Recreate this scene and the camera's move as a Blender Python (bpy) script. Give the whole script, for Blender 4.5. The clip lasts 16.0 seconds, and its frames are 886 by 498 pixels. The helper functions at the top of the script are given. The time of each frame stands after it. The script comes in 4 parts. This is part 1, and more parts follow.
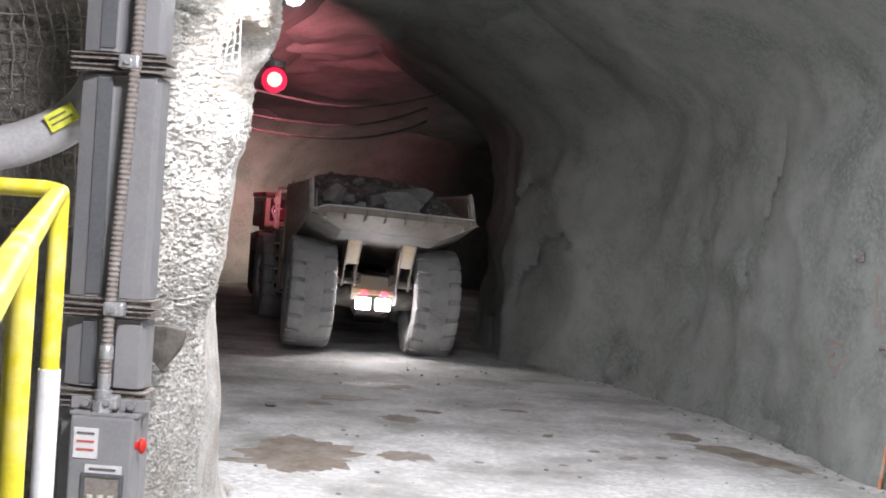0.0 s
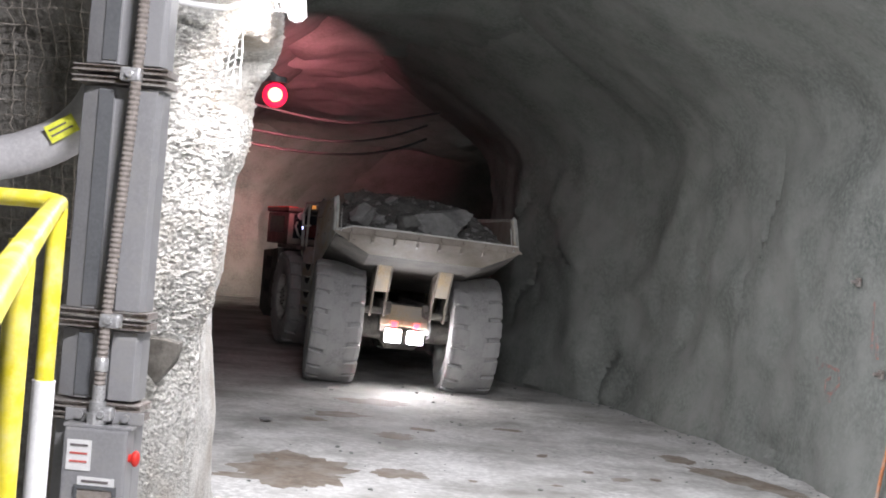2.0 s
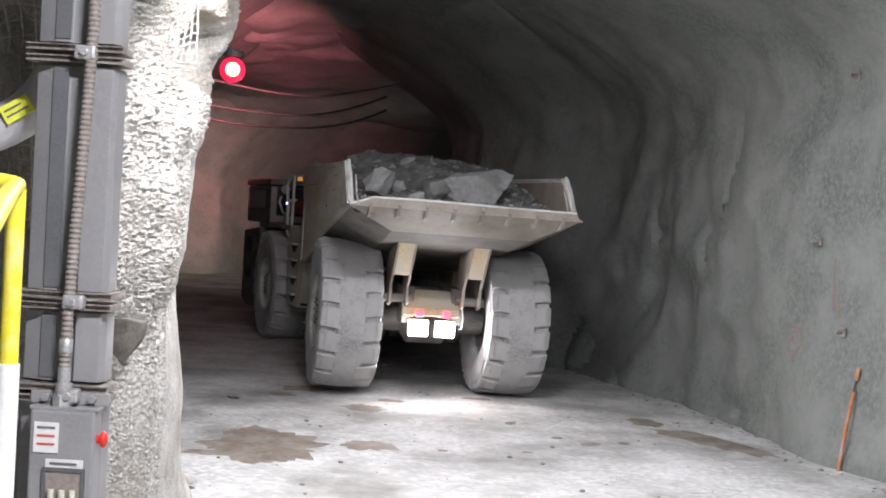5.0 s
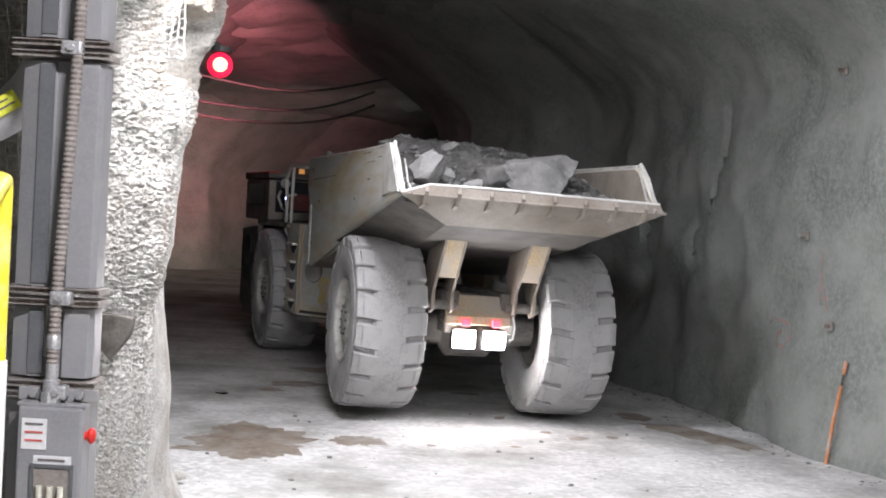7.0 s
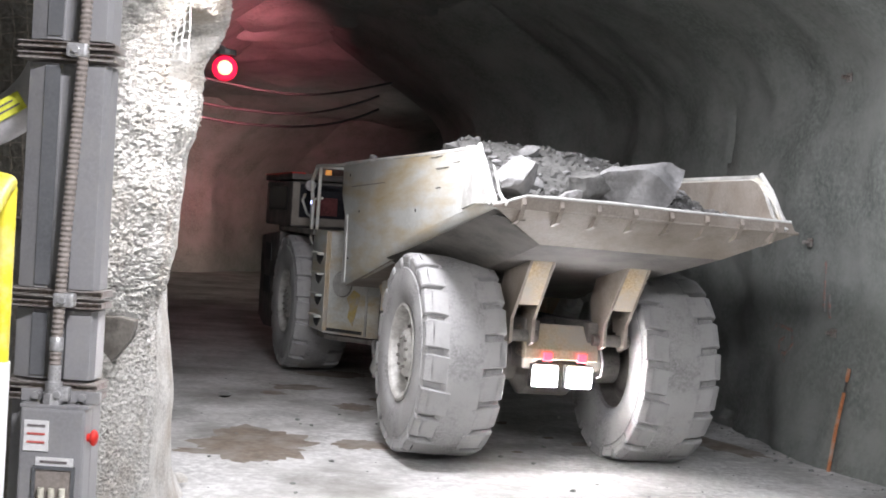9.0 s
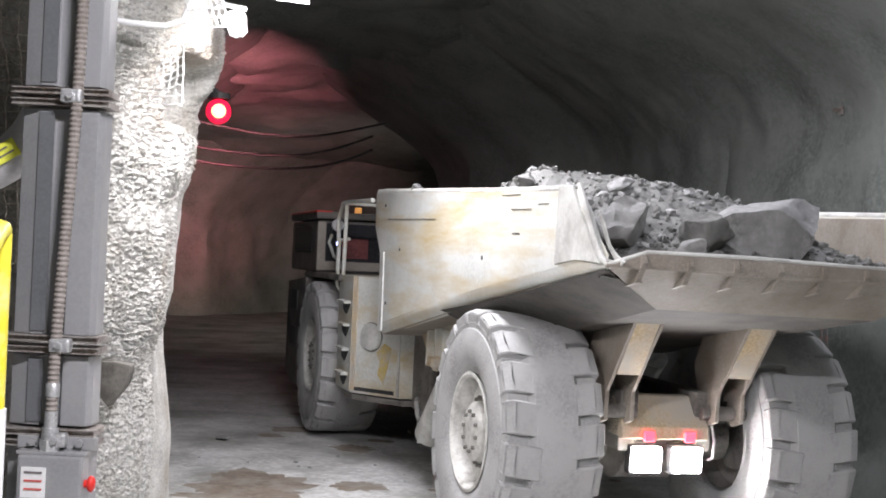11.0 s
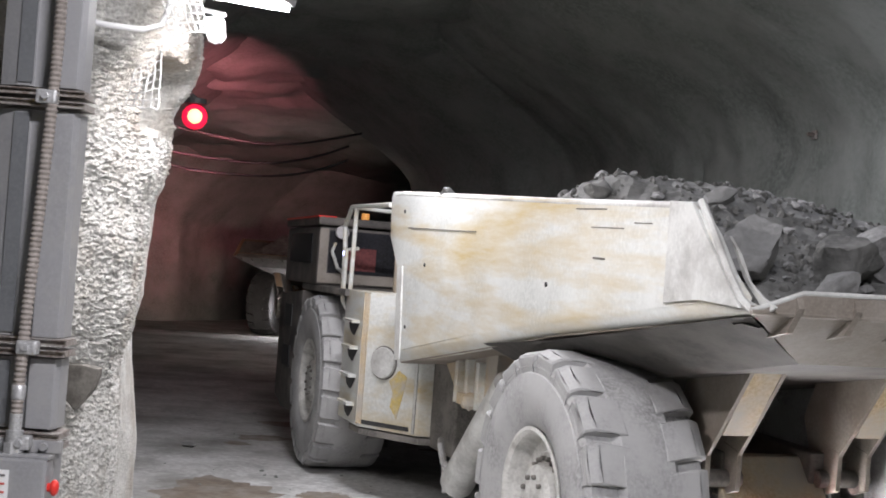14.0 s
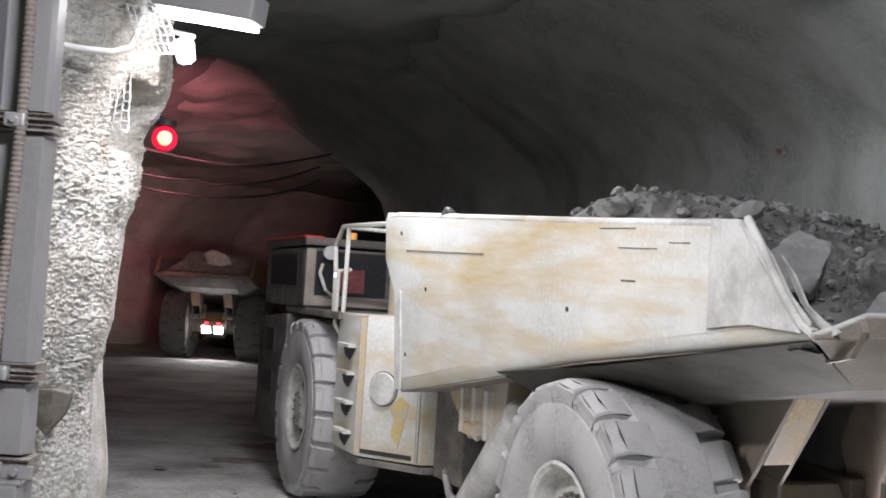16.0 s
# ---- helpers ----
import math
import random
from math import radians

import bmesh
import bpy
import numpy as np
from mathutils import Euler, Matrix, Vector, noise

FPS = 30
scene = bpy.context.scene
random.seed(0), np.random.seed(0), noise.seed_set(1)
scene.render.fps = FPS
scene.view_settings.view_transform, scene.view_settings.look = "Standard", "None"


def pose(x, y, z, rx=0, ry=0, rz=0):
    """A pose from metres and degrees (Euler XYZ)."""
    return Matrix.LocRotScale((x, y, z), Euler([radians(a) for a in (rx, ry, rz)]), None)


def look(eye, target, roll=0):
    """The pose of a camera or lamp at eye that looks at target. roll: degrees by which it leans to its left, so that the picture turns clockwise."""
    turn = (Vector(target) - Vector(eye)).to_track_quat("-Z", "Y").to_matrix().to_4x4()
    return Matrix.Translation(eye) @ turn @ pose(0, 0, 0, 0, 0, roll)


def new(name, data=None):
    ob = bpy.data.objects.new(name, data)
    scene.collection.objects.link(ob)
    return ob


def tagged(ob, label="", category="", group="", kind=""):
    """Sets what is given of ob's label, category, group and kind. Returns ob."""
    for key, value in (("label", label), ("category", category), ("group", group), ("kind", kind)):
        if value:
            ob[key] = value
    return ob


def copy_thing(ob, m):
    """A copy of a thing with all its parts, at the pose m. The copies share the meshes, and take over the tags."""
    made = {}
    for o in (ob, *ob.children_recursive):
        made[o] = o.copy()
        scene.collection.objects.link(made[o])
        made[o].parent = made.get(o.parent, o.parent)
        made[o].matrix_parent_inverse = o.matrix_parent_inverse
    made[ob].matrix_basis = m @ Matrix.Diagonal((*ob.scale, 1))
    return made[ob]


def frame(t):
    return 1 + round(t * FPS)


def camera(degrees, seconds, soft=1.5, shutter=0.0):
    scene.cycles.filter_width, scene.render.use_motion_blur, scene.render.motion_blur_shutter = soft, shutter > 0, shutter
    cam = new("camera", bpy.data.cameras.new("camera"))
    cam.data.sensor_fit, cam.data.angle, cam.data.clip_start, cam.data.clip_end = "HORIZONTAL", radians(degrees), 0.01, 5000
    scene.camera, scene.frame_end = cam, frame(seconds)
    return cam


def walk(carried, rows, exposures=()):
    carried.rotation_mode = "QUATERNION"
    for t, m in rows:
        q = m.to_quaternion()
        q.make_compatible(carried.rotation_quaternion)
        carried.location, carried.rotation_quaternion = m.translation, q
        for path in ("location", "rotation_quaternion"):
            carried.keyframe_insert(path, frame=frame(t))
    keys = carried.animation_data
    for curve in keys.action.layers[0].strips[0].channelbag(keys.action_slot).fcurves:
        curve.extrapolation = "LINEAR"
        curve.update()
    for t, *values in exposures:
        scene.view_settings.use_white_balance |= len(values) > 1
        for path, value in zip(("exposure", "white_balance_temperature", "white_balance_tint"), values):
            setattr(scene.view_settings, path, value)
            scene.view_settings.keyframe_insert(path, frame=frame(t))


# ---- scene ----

# camera: held in the hand, standing on one spot
EYE = (0.0, 0.0, 2.42)
CAMERA_ROWS = [
    (0.0, 89.06, -3.84, 2.76),
    (0.5, 89.08, -4.4, 2.3),
    (1.0, 89.48, -4.86, 3.29),
    (1.5, 89.46, -4.62, 3.33),
    (2.0, 89.87, -4.86, 2.66),
    (2.5, 90.11, -5.08, 2.81),
    (3.0, 89.97, -4.63, 2.47),
    (3.5, 89.52, -4.14, 2.21),
    (4.0, 88.87, -3.77, 1.87),
    (6.5, 88.56, -3.03, 0.15),
    (7.0, 88.47, -3.11, 0.47),
    (7.5, 88.73, -3.55, 0.87),
    (8.0, 88.39, -3.55, 0.49),
    (8.5, 88.49, -3.5, 0.64),
    (9.0, 88.66, -3.49, 0.63),
    (11.3, 90.5, -2.03, 0.35),
    (11.5, 90.3, -1.66, 0.36),
    (12.0, 90.57, -2.94, 0.06),
    (12.5, 90.66, -3.57, -0.04),
    (13.0, 90.67, -4.03, -0.56),
    (13.5, 90.71, -3.89, -0.85),
    (14.0, 91.06, -4.15, -0.81),
    (14.5, 91.14, -4.13, -1.03),
    (15.0, 91.31, -4.05, -1.16),
    (15.5, 91.28, -3.68, -1.95),
    (16.0, 92.02, -3.52, -2.06),
]
cam = camera(38.4, 16.0, soft=1.8)
walk(cam, [(t, pose(*EYE, rx, ry, rz)) for t, rx, ry, rz in CAMERA_ROWS],
     exposures=[(0.0, 0.24), (4.0, 0.22), (7.0, 0.08), (9.0, 0.08), (12.0, -0.13), (16.0, -0.38)])

# the haul truck's way: seconds, place of the rear axle on the floor, tilt
TRUCK_ROWS = [
    (0.0, -2.48, 23.80, 0.038, -0.85, 2.03, 13.69),
    (1.5, -1.84, 22.24, -0.035, -0.94, 2.43, 11.30),
    (3.5, -1.06, 19.57, -0.000, 0.44, 1.11, 10.68),
    (7.0, 0.21, 15.45, 0.080, -1.00, 1.30, 15.0),
    (9.0, 0.96, 13.31, 0.010, -1.05, 1.54, 16.7),
    (11.5, 1.79, 10.56, -0.045, 1.35, 0.85, 17.55),
    (12.5, 2.03, 9.76, -0.050, 1.65, 0.10, 18.00),
    (14.5, 2.34, 8.86, -0.050, 1.58, -0.73, 18.10),
    (16.0, 2.57, 8.55, -0.043, 1.46, -1.50, 18.50),
]


# ---- light ----
world = bpy.data.worlds.new("world")
scene.world = world
world.use_nodes = True
world.node_tree.nodes["Background"].inputs["Color"].default_value = (0.02, 0.02, 0.022, 1)
world.node_tree.nodes["Background"].inputs["Strength"].default_value = 0.3


def area_lamp(name, place, target, power, sx, sy, colour):
    data = bpy.data.lights.new(name, "AREA")
    data.shape, data.size, data.size_y, data.energy, data.color = "RECTANGLE", sx, sy, power, colour
    ob = new(name, data)
    ob.matrix_world = look(place, target)
    return ob


area_lamp("floodlight_glow", (-1.02, 6.3, 3.62), (1.1, 9.4, 0.8), 95, 0.42, 0.1, (1.0, 0.96, 1.0))
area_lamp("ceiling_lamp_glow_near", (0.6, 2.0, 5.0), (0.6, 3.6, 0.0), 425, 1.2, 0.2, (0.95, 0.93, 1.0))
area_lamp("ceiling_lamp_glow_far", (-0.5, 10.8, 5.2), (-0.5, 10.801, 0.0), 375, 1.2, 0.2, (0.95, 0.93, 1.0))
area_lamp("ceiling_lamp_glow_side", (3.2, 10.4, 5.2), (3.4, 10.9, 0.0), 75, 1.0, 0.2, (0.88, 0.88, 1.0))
area_lamp("red_beacon_glow", (-2.72, 14.25, 4.1), (-8.0, 50.0, 8.0), 80, 0.2, 0.2, (1.0, 0.28, 0.33)).data.spread = radians(22)
area_lamp("red_beacon_glow_low", (-2.72, 14.25, 3.8), (-9.5, 46.0, 2.8), 19, 0.2, 0.2, (1.0, 0.22, 0.26)).data.spread = radians(11)


# ---- materials ----
def mat(name, a, b, scale=3.0, rough=0.8, bump=0.3, fine=30.0, metal=0.0, dust=None, dust_amount=0.5, dust_scale=1.2, lo=0.35, hi=0.65, bump_dist=0.02, spec=0.4, speck_gain=1.35, stretch=None, fine_bump=0.35):
    """A surface of two tones broken by noise, dusted over by a third tone, with coarse and fine relief."""
    m = bpy.data.materials.new(name)
    m.use_nodes = True
    nt = m.node_tree
    n, l = nt.nodes, nt.links
    bsdf = n["Principled BSDF"]
    bsdf.inputs["Metallic"].default_value = metal
    bsdf.inputs["Specular IOR Level"].default_value = spec
    tc = n.new("ShaderNodeTexCoord")

    def noise_node(s, detail=6.0, rough_=0.6):
        t = n.new("ShaderNodeTexNoise")
        t.inputs["Scale"].default_value, t.inputs["Detail"].default_value, t.inputs["Roughness"].default_value = s, detail, rough_
        l.new(tc.outputs["Object"], t.inputs["Vector"])
        return t

    def ramp(src, p, q):
        r = n.new("ShaderNodeValToRGB")
        r.color_ramp.elements[0].position, r.color_ramp.elements[1].position = p, q
        l.new(src, r.inputs["Fac"])
        return r.outputs["Color"]

    def mix(fac, x, y):
        k = n.new("ShaderNodeMixRGB")
        l.new(fac, k.inputs["Fac"])
        for s, v in (("Color1", x), ("Color2", y)):
            if isinstance(v, tuple):
                k.inputs[s].default_value = (*v, 1)
            else:
                l.new(v, k.inputs[s])
        return k.outputs["Color"]

    coarse, grain = noise_node(scale), noise_node(fine, 8.0, 0.7)
    colour = mix(ramp(coarse.outputs["Fac"], lo, hi), a, b)
    speck = mix(ramp(grain.outputs["Fac"], 0.42, 0.72), colour, tuple(min(1.0, v * speck_gain) for v in b))
    if dust:
        spread = noise_node(dust_scale, 7.0, 0.65)
        if stretch:
            mp = n.new("ShaderNodeMapping")
            mp.inputs["Scale"].default_value = stretch
            l.new(tc.outputs["Object"], mp.inputs["Vector"])
            l.new(mp.outputs["Vector"], spread.inputs["Vector"])
        edge = 0.62 - 0.3 * dust_amount
        speck = mix(ramp(spread.outputs["Fac"], edge - 0.12, edge + 0.14), speck, dust)
    l.new(speck, bsdf.inputs["Base Color"])
    r = n.new("ShaderNodeMapRange")
    r.inputs["To Min"].default_value, r.inputs["To Max"].default_value = max(0.05, rough - 0.12), min(1.0, rough + 0.12)
    l.new(grain.outputs["Fac"], r.inputs["Value"])
    l.new(r.outputs["Result"], bsdf.inputs["Roughness"])
    if bump:
        add = n.new("ShaderNodeMath")
        add.operation = "MULTIPLY_ADD"
        add.inputs[1].default_value = fine_bump
        l.new(grain.outputs["Fac"], add.inputs[0])
        l.new(coarse.outputs["Fac"], add.inputs[2])
        bp = n.new("ShaderNodeBump")
        bp.inputs["Strength"].default_value, bp.inputs["Distance"].default_value = bump, bump_dist
        l.new(add.outputs[0], bp.inputs["Height"])
        l.new(bp.outputs["Normal"], bsdf.inputs["Normal"])
    return m


def glow(name, colour, strength):
    m = bpy.data.materials.new(name)
    m.use_nodes = True
    b = m.node_tree.nodes["Principled BSDF"]
    b.inputs["Base Color"].default_value = (*colour, 1)
    b.inputs["Emission Color"].default_value, b.inputs["Emission Strength"].default_value = (*colour, 1), strength
    return m


ROCK = mat("sprayed_concrete", (0.125, 0.138, 0.126), (0.195, 0.208, 0.194), 0.9, 0.9, 0.7, 16.0, dust=(0.25, 0.26, 0.245), dust_amount=0.3, bump_dist=0.05, fine_bump=0.25)
ROCK_PALE = mat("pale_sprayed_concrete", (0.42, 0.412, 0.38), (0.63, 0.62, 0.585), 5.0, 0.92, 0.9, 48.0, dust=(0.34, 0.28, 0.21), dust_amount=0.1, bump_dist=0.022, fine_bump=1.6)
ROCK_DARK = mat("bare_dark_rock", (0.13, 0.12, 0.105), (0.30, 0.285, 0.26), 3.5, 0.85, 1.0, 24.0, bump_dist=0.08)
FLOOR = mat("dusty_mine_floor", (0.38, 0.38, 0.37), (0.56, 0.56, 0.545), 1.1, 0.88, 0.8, 13.0, dust=(0.24, 0.235, 0.215), dust_amount=0.26, dust_scale=0.6, bump_dist=0.04)
MUD = mat("damp_mud", (0.13, 0.105, 0.08), (0.21, 0.175, 0.14), 2.0, 0.72, 0.3, 14.0, dust=(0.30, 0.28, 0.25), dust_amount=0.2, dust_scale=3.0)
BODY = mat("worn_cream_paint", (0.47, 0.483, 0.46), (0.62, 0.632, 0.605), 1.4, 0.48, 0.15, 30.0, dust=(0.47, 0.37, 0.19), dust_amount=0.13, dust_scale=1.7, stretch=(1, 0.28, 1.9), speck_gain=1.06)
OCHRE = mat("ochre_paint", (0.42, 0.30, 0.07), (0.52, 0.40, 0.13), 6.0, 0.6, 0.15, 40.0, dust=(0.45, 0.42, 0.36), dust_amount=0.35, dust_scale=7.0)
BODY_GREY = mat("bare_pale_steel", (0.46, 0.465, 0.445), (0.59, 0.595, 0.57), 3.5, 0.55, 0.2, 35.0, dust=(0.30, 0.29, 0.27), dust_amount=0.25, dust_scale=3.0, speck_gain=1.1)
BODY_TAN = mat("dusty_tan_paint", (0.40, 0.30, 0.17), (0.50, 0.40, 0.26), 2.5, 0.65, 0.15, 40.0, dust=(0.42, 0.39, 0.34), dust_amount=0.45, dust_scale=2.5)
UNDER = mat("grimy_steel", (0.07, 0.066, 0.06), (0.14, 0.132, 0.12), 4.0, 0.75, 0.25, 35.0, dust=(0.22, 0.205, 0.185), dust_amount=0.25, dust_scale=2.0)
# steel darkened in colour for shade: under the dump body, on the far truck
SHADED_STEEL = mat("shaded_steel", (0.032, 0.030, 0.027), (0.07, 0.065, 0.058), 4.0, 0.8, 0.25, 35.0, dust=(0.10, 0.092, 0.082), dust_amount=0.2, dust_scale=2.0)
LIP = mat("scoured_steel", (0.20, 0.175, 0.15), (0.30, 0.27, 0.235), 3.0, 0.6, 0.2, 45.0, dust=(0.17, 0.14, 0.11), dust_amount=0.25, speck_gain=1.12)
DARK_PAINT = mat("dark_cab_paint", (0.035, 0.033, 0.033), (0.07, 0.066, 0.063), 4.0, 0.6, 0.15, 30.0, dust=(0.17, 0.15, 0.135), dust_amount=0.4, dust_scale=2.5)
TYRE = mat("dusty_rubber", (0.17, 0.17, 0.168), (0.33, 0.33, 0.325), 2.4, 0.9, 0.35, 38.0, dust=(0.38, 0.38, 0.375), dust_amount=0.5, dust_scale=2.2)
RIM = mat("cream_rim_paint", (0.46, 0.455, 0.43), (0.60, 0.60, 0.57), 5.0, 0.6, 0.15, 40.0, dust=(0.28, 0.27, 0.25), dust_amount=0.25, dust_scale=6.0, speck_gain=1.06)
ORE = mat("broken_ore", (0.06, 0.06, 0.057), (0.125, 0.125, 0.118), 2.6, 0.85, 0.9, 20.0, dust=(0.23, 0.23, 0.22), dust_amount=0.13, dust_scale=2.2, bump_dist=0.04)
ORE_PALE = mat("pale_boulder", (0.17, 0.17, 0.168), (0.31, 0.31, 0.305), 2.2, 0.85, 0.9, 16.0, dust=(0.19, 0.19, 0.186), dust_amount=0.3, dust_scale=1.8, bump_dist=0.04)
TRAY = mat("grey_enamel", (0.25, 0.25, 0.255), (0.30, 0.30, 0.305), 3.0, 0.42, 0.05, 60.0, dust=(0.32, 0.315, 0.305), dust_amount=0.08, dust_scale=5.0, speck_gain=1.06)
TRAY_DARK = mat("dark_grey_enamel", (0.10, 0.105, 0.11), (0.14, 0.145, 0.15), 3.0, 0.5, 0.05, 60.0, speck_gain=1.06)
STRUT = mat("rusty_strut_channel", (0.16, 0.12, 0.10), (0.34, 0.32, 0.30), 9.0, 0.55, 0.2, 60.0, metal=0.4)
GALV = mat("galvanised_steel", (0.42, 0.42, 0.42), (0.58, 0.58, 0.58), 12.0, 0.42, 0.1, 70.0, metal=0.6)
WIRE = mat("galvanised_wire", (0.45, 0.45, 0.44), (0.62, 0.62, 0.60), 12.0, 0.5, 0.0, 40.0, metal=0.3)
RUSTY_WIRE = mat("rusty_wire", (0.20, 0.17, 0.14), (0.36, 0.33, 0.29), 6.0, 0.6, 0.0, 40.0, metal=0.2)
STRAP = mat("dull_brown_rock", (0.055, 0.05, 0.042), (0.10, 0.092, 0.078), 7.0, 0.8, 0.5, 25.0, dust=(0.22, 0.205, 0.18), dust_amount=0.15, dust_scale=6.0)
CONDUIT = mat("brown_grey_conduit", (0.20, 0.175, 0.155), (0.28, 0.25, 0.225), 8.0, 0.55, 0.05, 60.0)
YELLOW = mat("safety_yellow_paint", (0.66, 0.55, 0.03), (0.78, 0.67, 0.06), 5.0, 0.4, 0.05, 60.0, dust=(0.72, 0.66, 0.30), dust_amount=0.1, dust_scale=8.0, speck_gain=1.06)
WHITE = mat("white_sleeve", (0.70, 0.70, 0.69), (0.80, 0.80, 0.79), 4.0, 0.6, 0.05, 60.0, speck_gain=1.06)
HOSE = mat("pale_grey_plastic", (0.46, 0.45, 0.46), (0.56, 0.55, 0.55), 2.0, 0.5, 0.05, 50.0, speck_gain=1.06)
LABEL_YELLOW = mat("yellow_label", (0.72, 0.74, 0.05), (0.80, 0.82, 0.10), 6.0, 0.5, 0.0)
INK = mat("label_ink", (0.10, 0.09, 0.09), (0.16, 0.14, 0.14), 6.0, 0.6, 0.0)
RED_INK = mat("red_label_ink", (0.45, 0.08, 0.07), (0.55, 0.12, 0.10), 6.0, 0.6, 0.0)
RED_KNOB = mat("red_plastic", (0.55, 0.02, 0.02), (0.65, 0.04, 0.03), 6.0, 0.35, 0.0)
FUSE = mat("fuse_ceramic", (0.55, 0.53, 0.44), (0.70, 0.68, 0.58), 9.0, 0.4, 0.05)
BLACK = mat("black_rubber", (0.02, 0.02, 0.02), (0.04, 0.04, 0.04), 9.0, 0.6, 0.1)
SPRAY = mat("orange_spray_paint", (0.33, 0.13, 0.10), (0.38, 0.16, 0.12), 9.0, 0.9, 0.2, 30.0, dust=(0.20, 0.20, 0.19), dust_amount=0.75, dust_scale=14.0)
ORANGE = mat("orange_plastic_pole", (0.42, 0.15, 0.06), (0.50, 0.21, 0.10), 6.0, 0.6, 0.1, 50.0, dust=(0.45, 0.38, 0.33), dust_amount=0.2, dust_scale=6.0)
SEAT = mat("dark_red_cloth", (0.10, 0.03, 0.03), (0.16, 0.05, 0.05), 8.0, 0.85, 0.2)
GLASS_DARK = mat("dark_cab_glass", (0.02, 0.02, 0.022), (0.03, 0.03, 0.035), 3.0, 0.08, 0.0, spec=0.6)
LAMP_WHITE = glow("working_lamp", (1.0, 0.97, 1.0), 160.0)
LAMP_HEAD = glow("head_lamp", (1.0, 0.82, 0.72), 80000.0)
LAMP_RED = glow("tail_lamp", (1.0, 0.035, 0.06), 6.0)
LAMP_BEACON = glow("red_beacon", (1.0, 0.012, 0.06), 1.2)
LAMP_BULB = glow("beacon_bulb", (1.0, 0.62, 0.30), 2.6)
LAMP_TUBE = glow("flood_tube", (1.0, 0.98, 1.0), 35.0)
LAMP_SMALL = glow("small_lamp", (0.45, 0.5, 1.0), 4.0)
LAMP_AMBER = glow("amber_lamp", (0.9, 0.40, 0.10), 0.4)


# ---- mesh helpers ----
def part(name, bm, material, parent=None, label="", smooth=False):
    """Links a bmesh as one mesh object, under parent if given."""
    bmesh.ops.recalc_face_normals(bm, faces=bm.faces)
    me = bpy.data.meshes.new(name)
    bm.to_mesh(me)
    bm.free()
    for m in material if isinstance(material, (list, tuple)) else [material]:
        me.materials.append(m)
    if smooth:
        me.shade_smooth()
        me.set_sharp_from_angle(angle=radians(38))
    ob = new(name, me)
    if parent:
        ob.parent = parent
    return tagged(ob, label) if label else ob


def join(*bms):
    """Several bmeshes as one."""
    out = bmesh.new()
    for b in bms:
        me = bpy.data.meshes.new("tmp")
        b.to_mesh(me)
        b.free()
        out.from_mesh(me)
        bpy.data.meshes.remove(me)
    return out


def box(x0, x1, y0, y1, z0, z1, bevel=0.0, m=None):
    bm = bmesh.new()
    bmesh.ops.create_cube(bm, size=1)
    for v in bm.verts:
        v.co = Vector(((x0 + x1) / 2 + v.co.x * (x1 - x0), (y0 + y1) / 2 + v.co.y * (y1 - y0), (z0 + z1) / 2 + v.co.z * (z1 - z0)))
    if bevel:
        bmesh.ops.bevel(bm, geom=bm.edges[:], offset=bevel, segments=2, affect="EDGES", profile=0.6)
    if m:
        bmesh.ops.transform(bm, matrix=m, verts=bm.verts)
    return bm


def tube(points, radius, sides=12, ripple=0.0, closed=False):
    """A round bar along points; radius may be one number or one a point."""
    bm = bmesh.new()
    pts = [Vector(p) for p in points]
    rad = radius if isinstance(radius, (list, tuple)) else [radius] * len(pts)
    rings, side = [], None
    for i, p in enumerate(pts):
        way = (pts[min(i + 1, len(pts) - 1)] - pts[max(i - 1, 0)]).normalized()
        if side is None:
            side = way.orthogonal().normalized()
        side = (side - way * side.dot(way)).normalized()
        up = way.cross(side)
        r = rad[i] + (ripple if i % 2 else 0.0)
        rings.append([bm.verts.new(p + r * (math.cos(a) * side + math.sin(a) * up)) for a in (2 * math.pi * k / sides for k in range(sides))])
    for a, b in zip(rings, rings[1:]):
        for k in range(sides):
            bm.faces.new((a[k], a[(k + 1) % sides], b[(k + 1) % sides], b[k]))
    bm.faces.new(rings[0][::-1])
    bm.faces.new(rings[-1])
    return bm


def plate(outline, axis, t0, t1, bevel=0.0):
    """A flat outline of two coordinates, given thickness from t0 to t1 along axis (0, 1 or 2)."""
    bm = bmesh.new()

    def at(p, t):
        c = list(p)
        c.insert(axis, t)
        return bm.verts.new(c)
    a, b = [at(p, t0) for p in outline], [at(p, t1) for p in outline]
    bm.faces.new(a)
    bm.faces.new(b[::-1])
    for i in range(len(a)):
        j = (i + 1) % len(a)
        bm.faces.new((a[j], a[i], b[i], b[j]))
    if bevel:
        bmesh.ops.bevel(bm, geom=bm.edges[:], offset=bevel, segments=2, affect="EDGES", profile=0.6)
    return bm


def lathe(profile, sides=48, bm=None):
    """Turns (x, radius) round the x axis."""
    bm = bm or bmesh.new()
    rings = [[bm.verts.new((x, r * math.cos(a), r * math.sin(a))) for a in (2 * math.pi * k / sides for k in range(sides))] for x, r in profile]
    for a, b in zip(rings, rings[1:]):
        for k in range(sides):
            bm.faces.new((a[k], a[(k + 1) % sides], b[(k + 1) % sides], b[k]))
    return bm


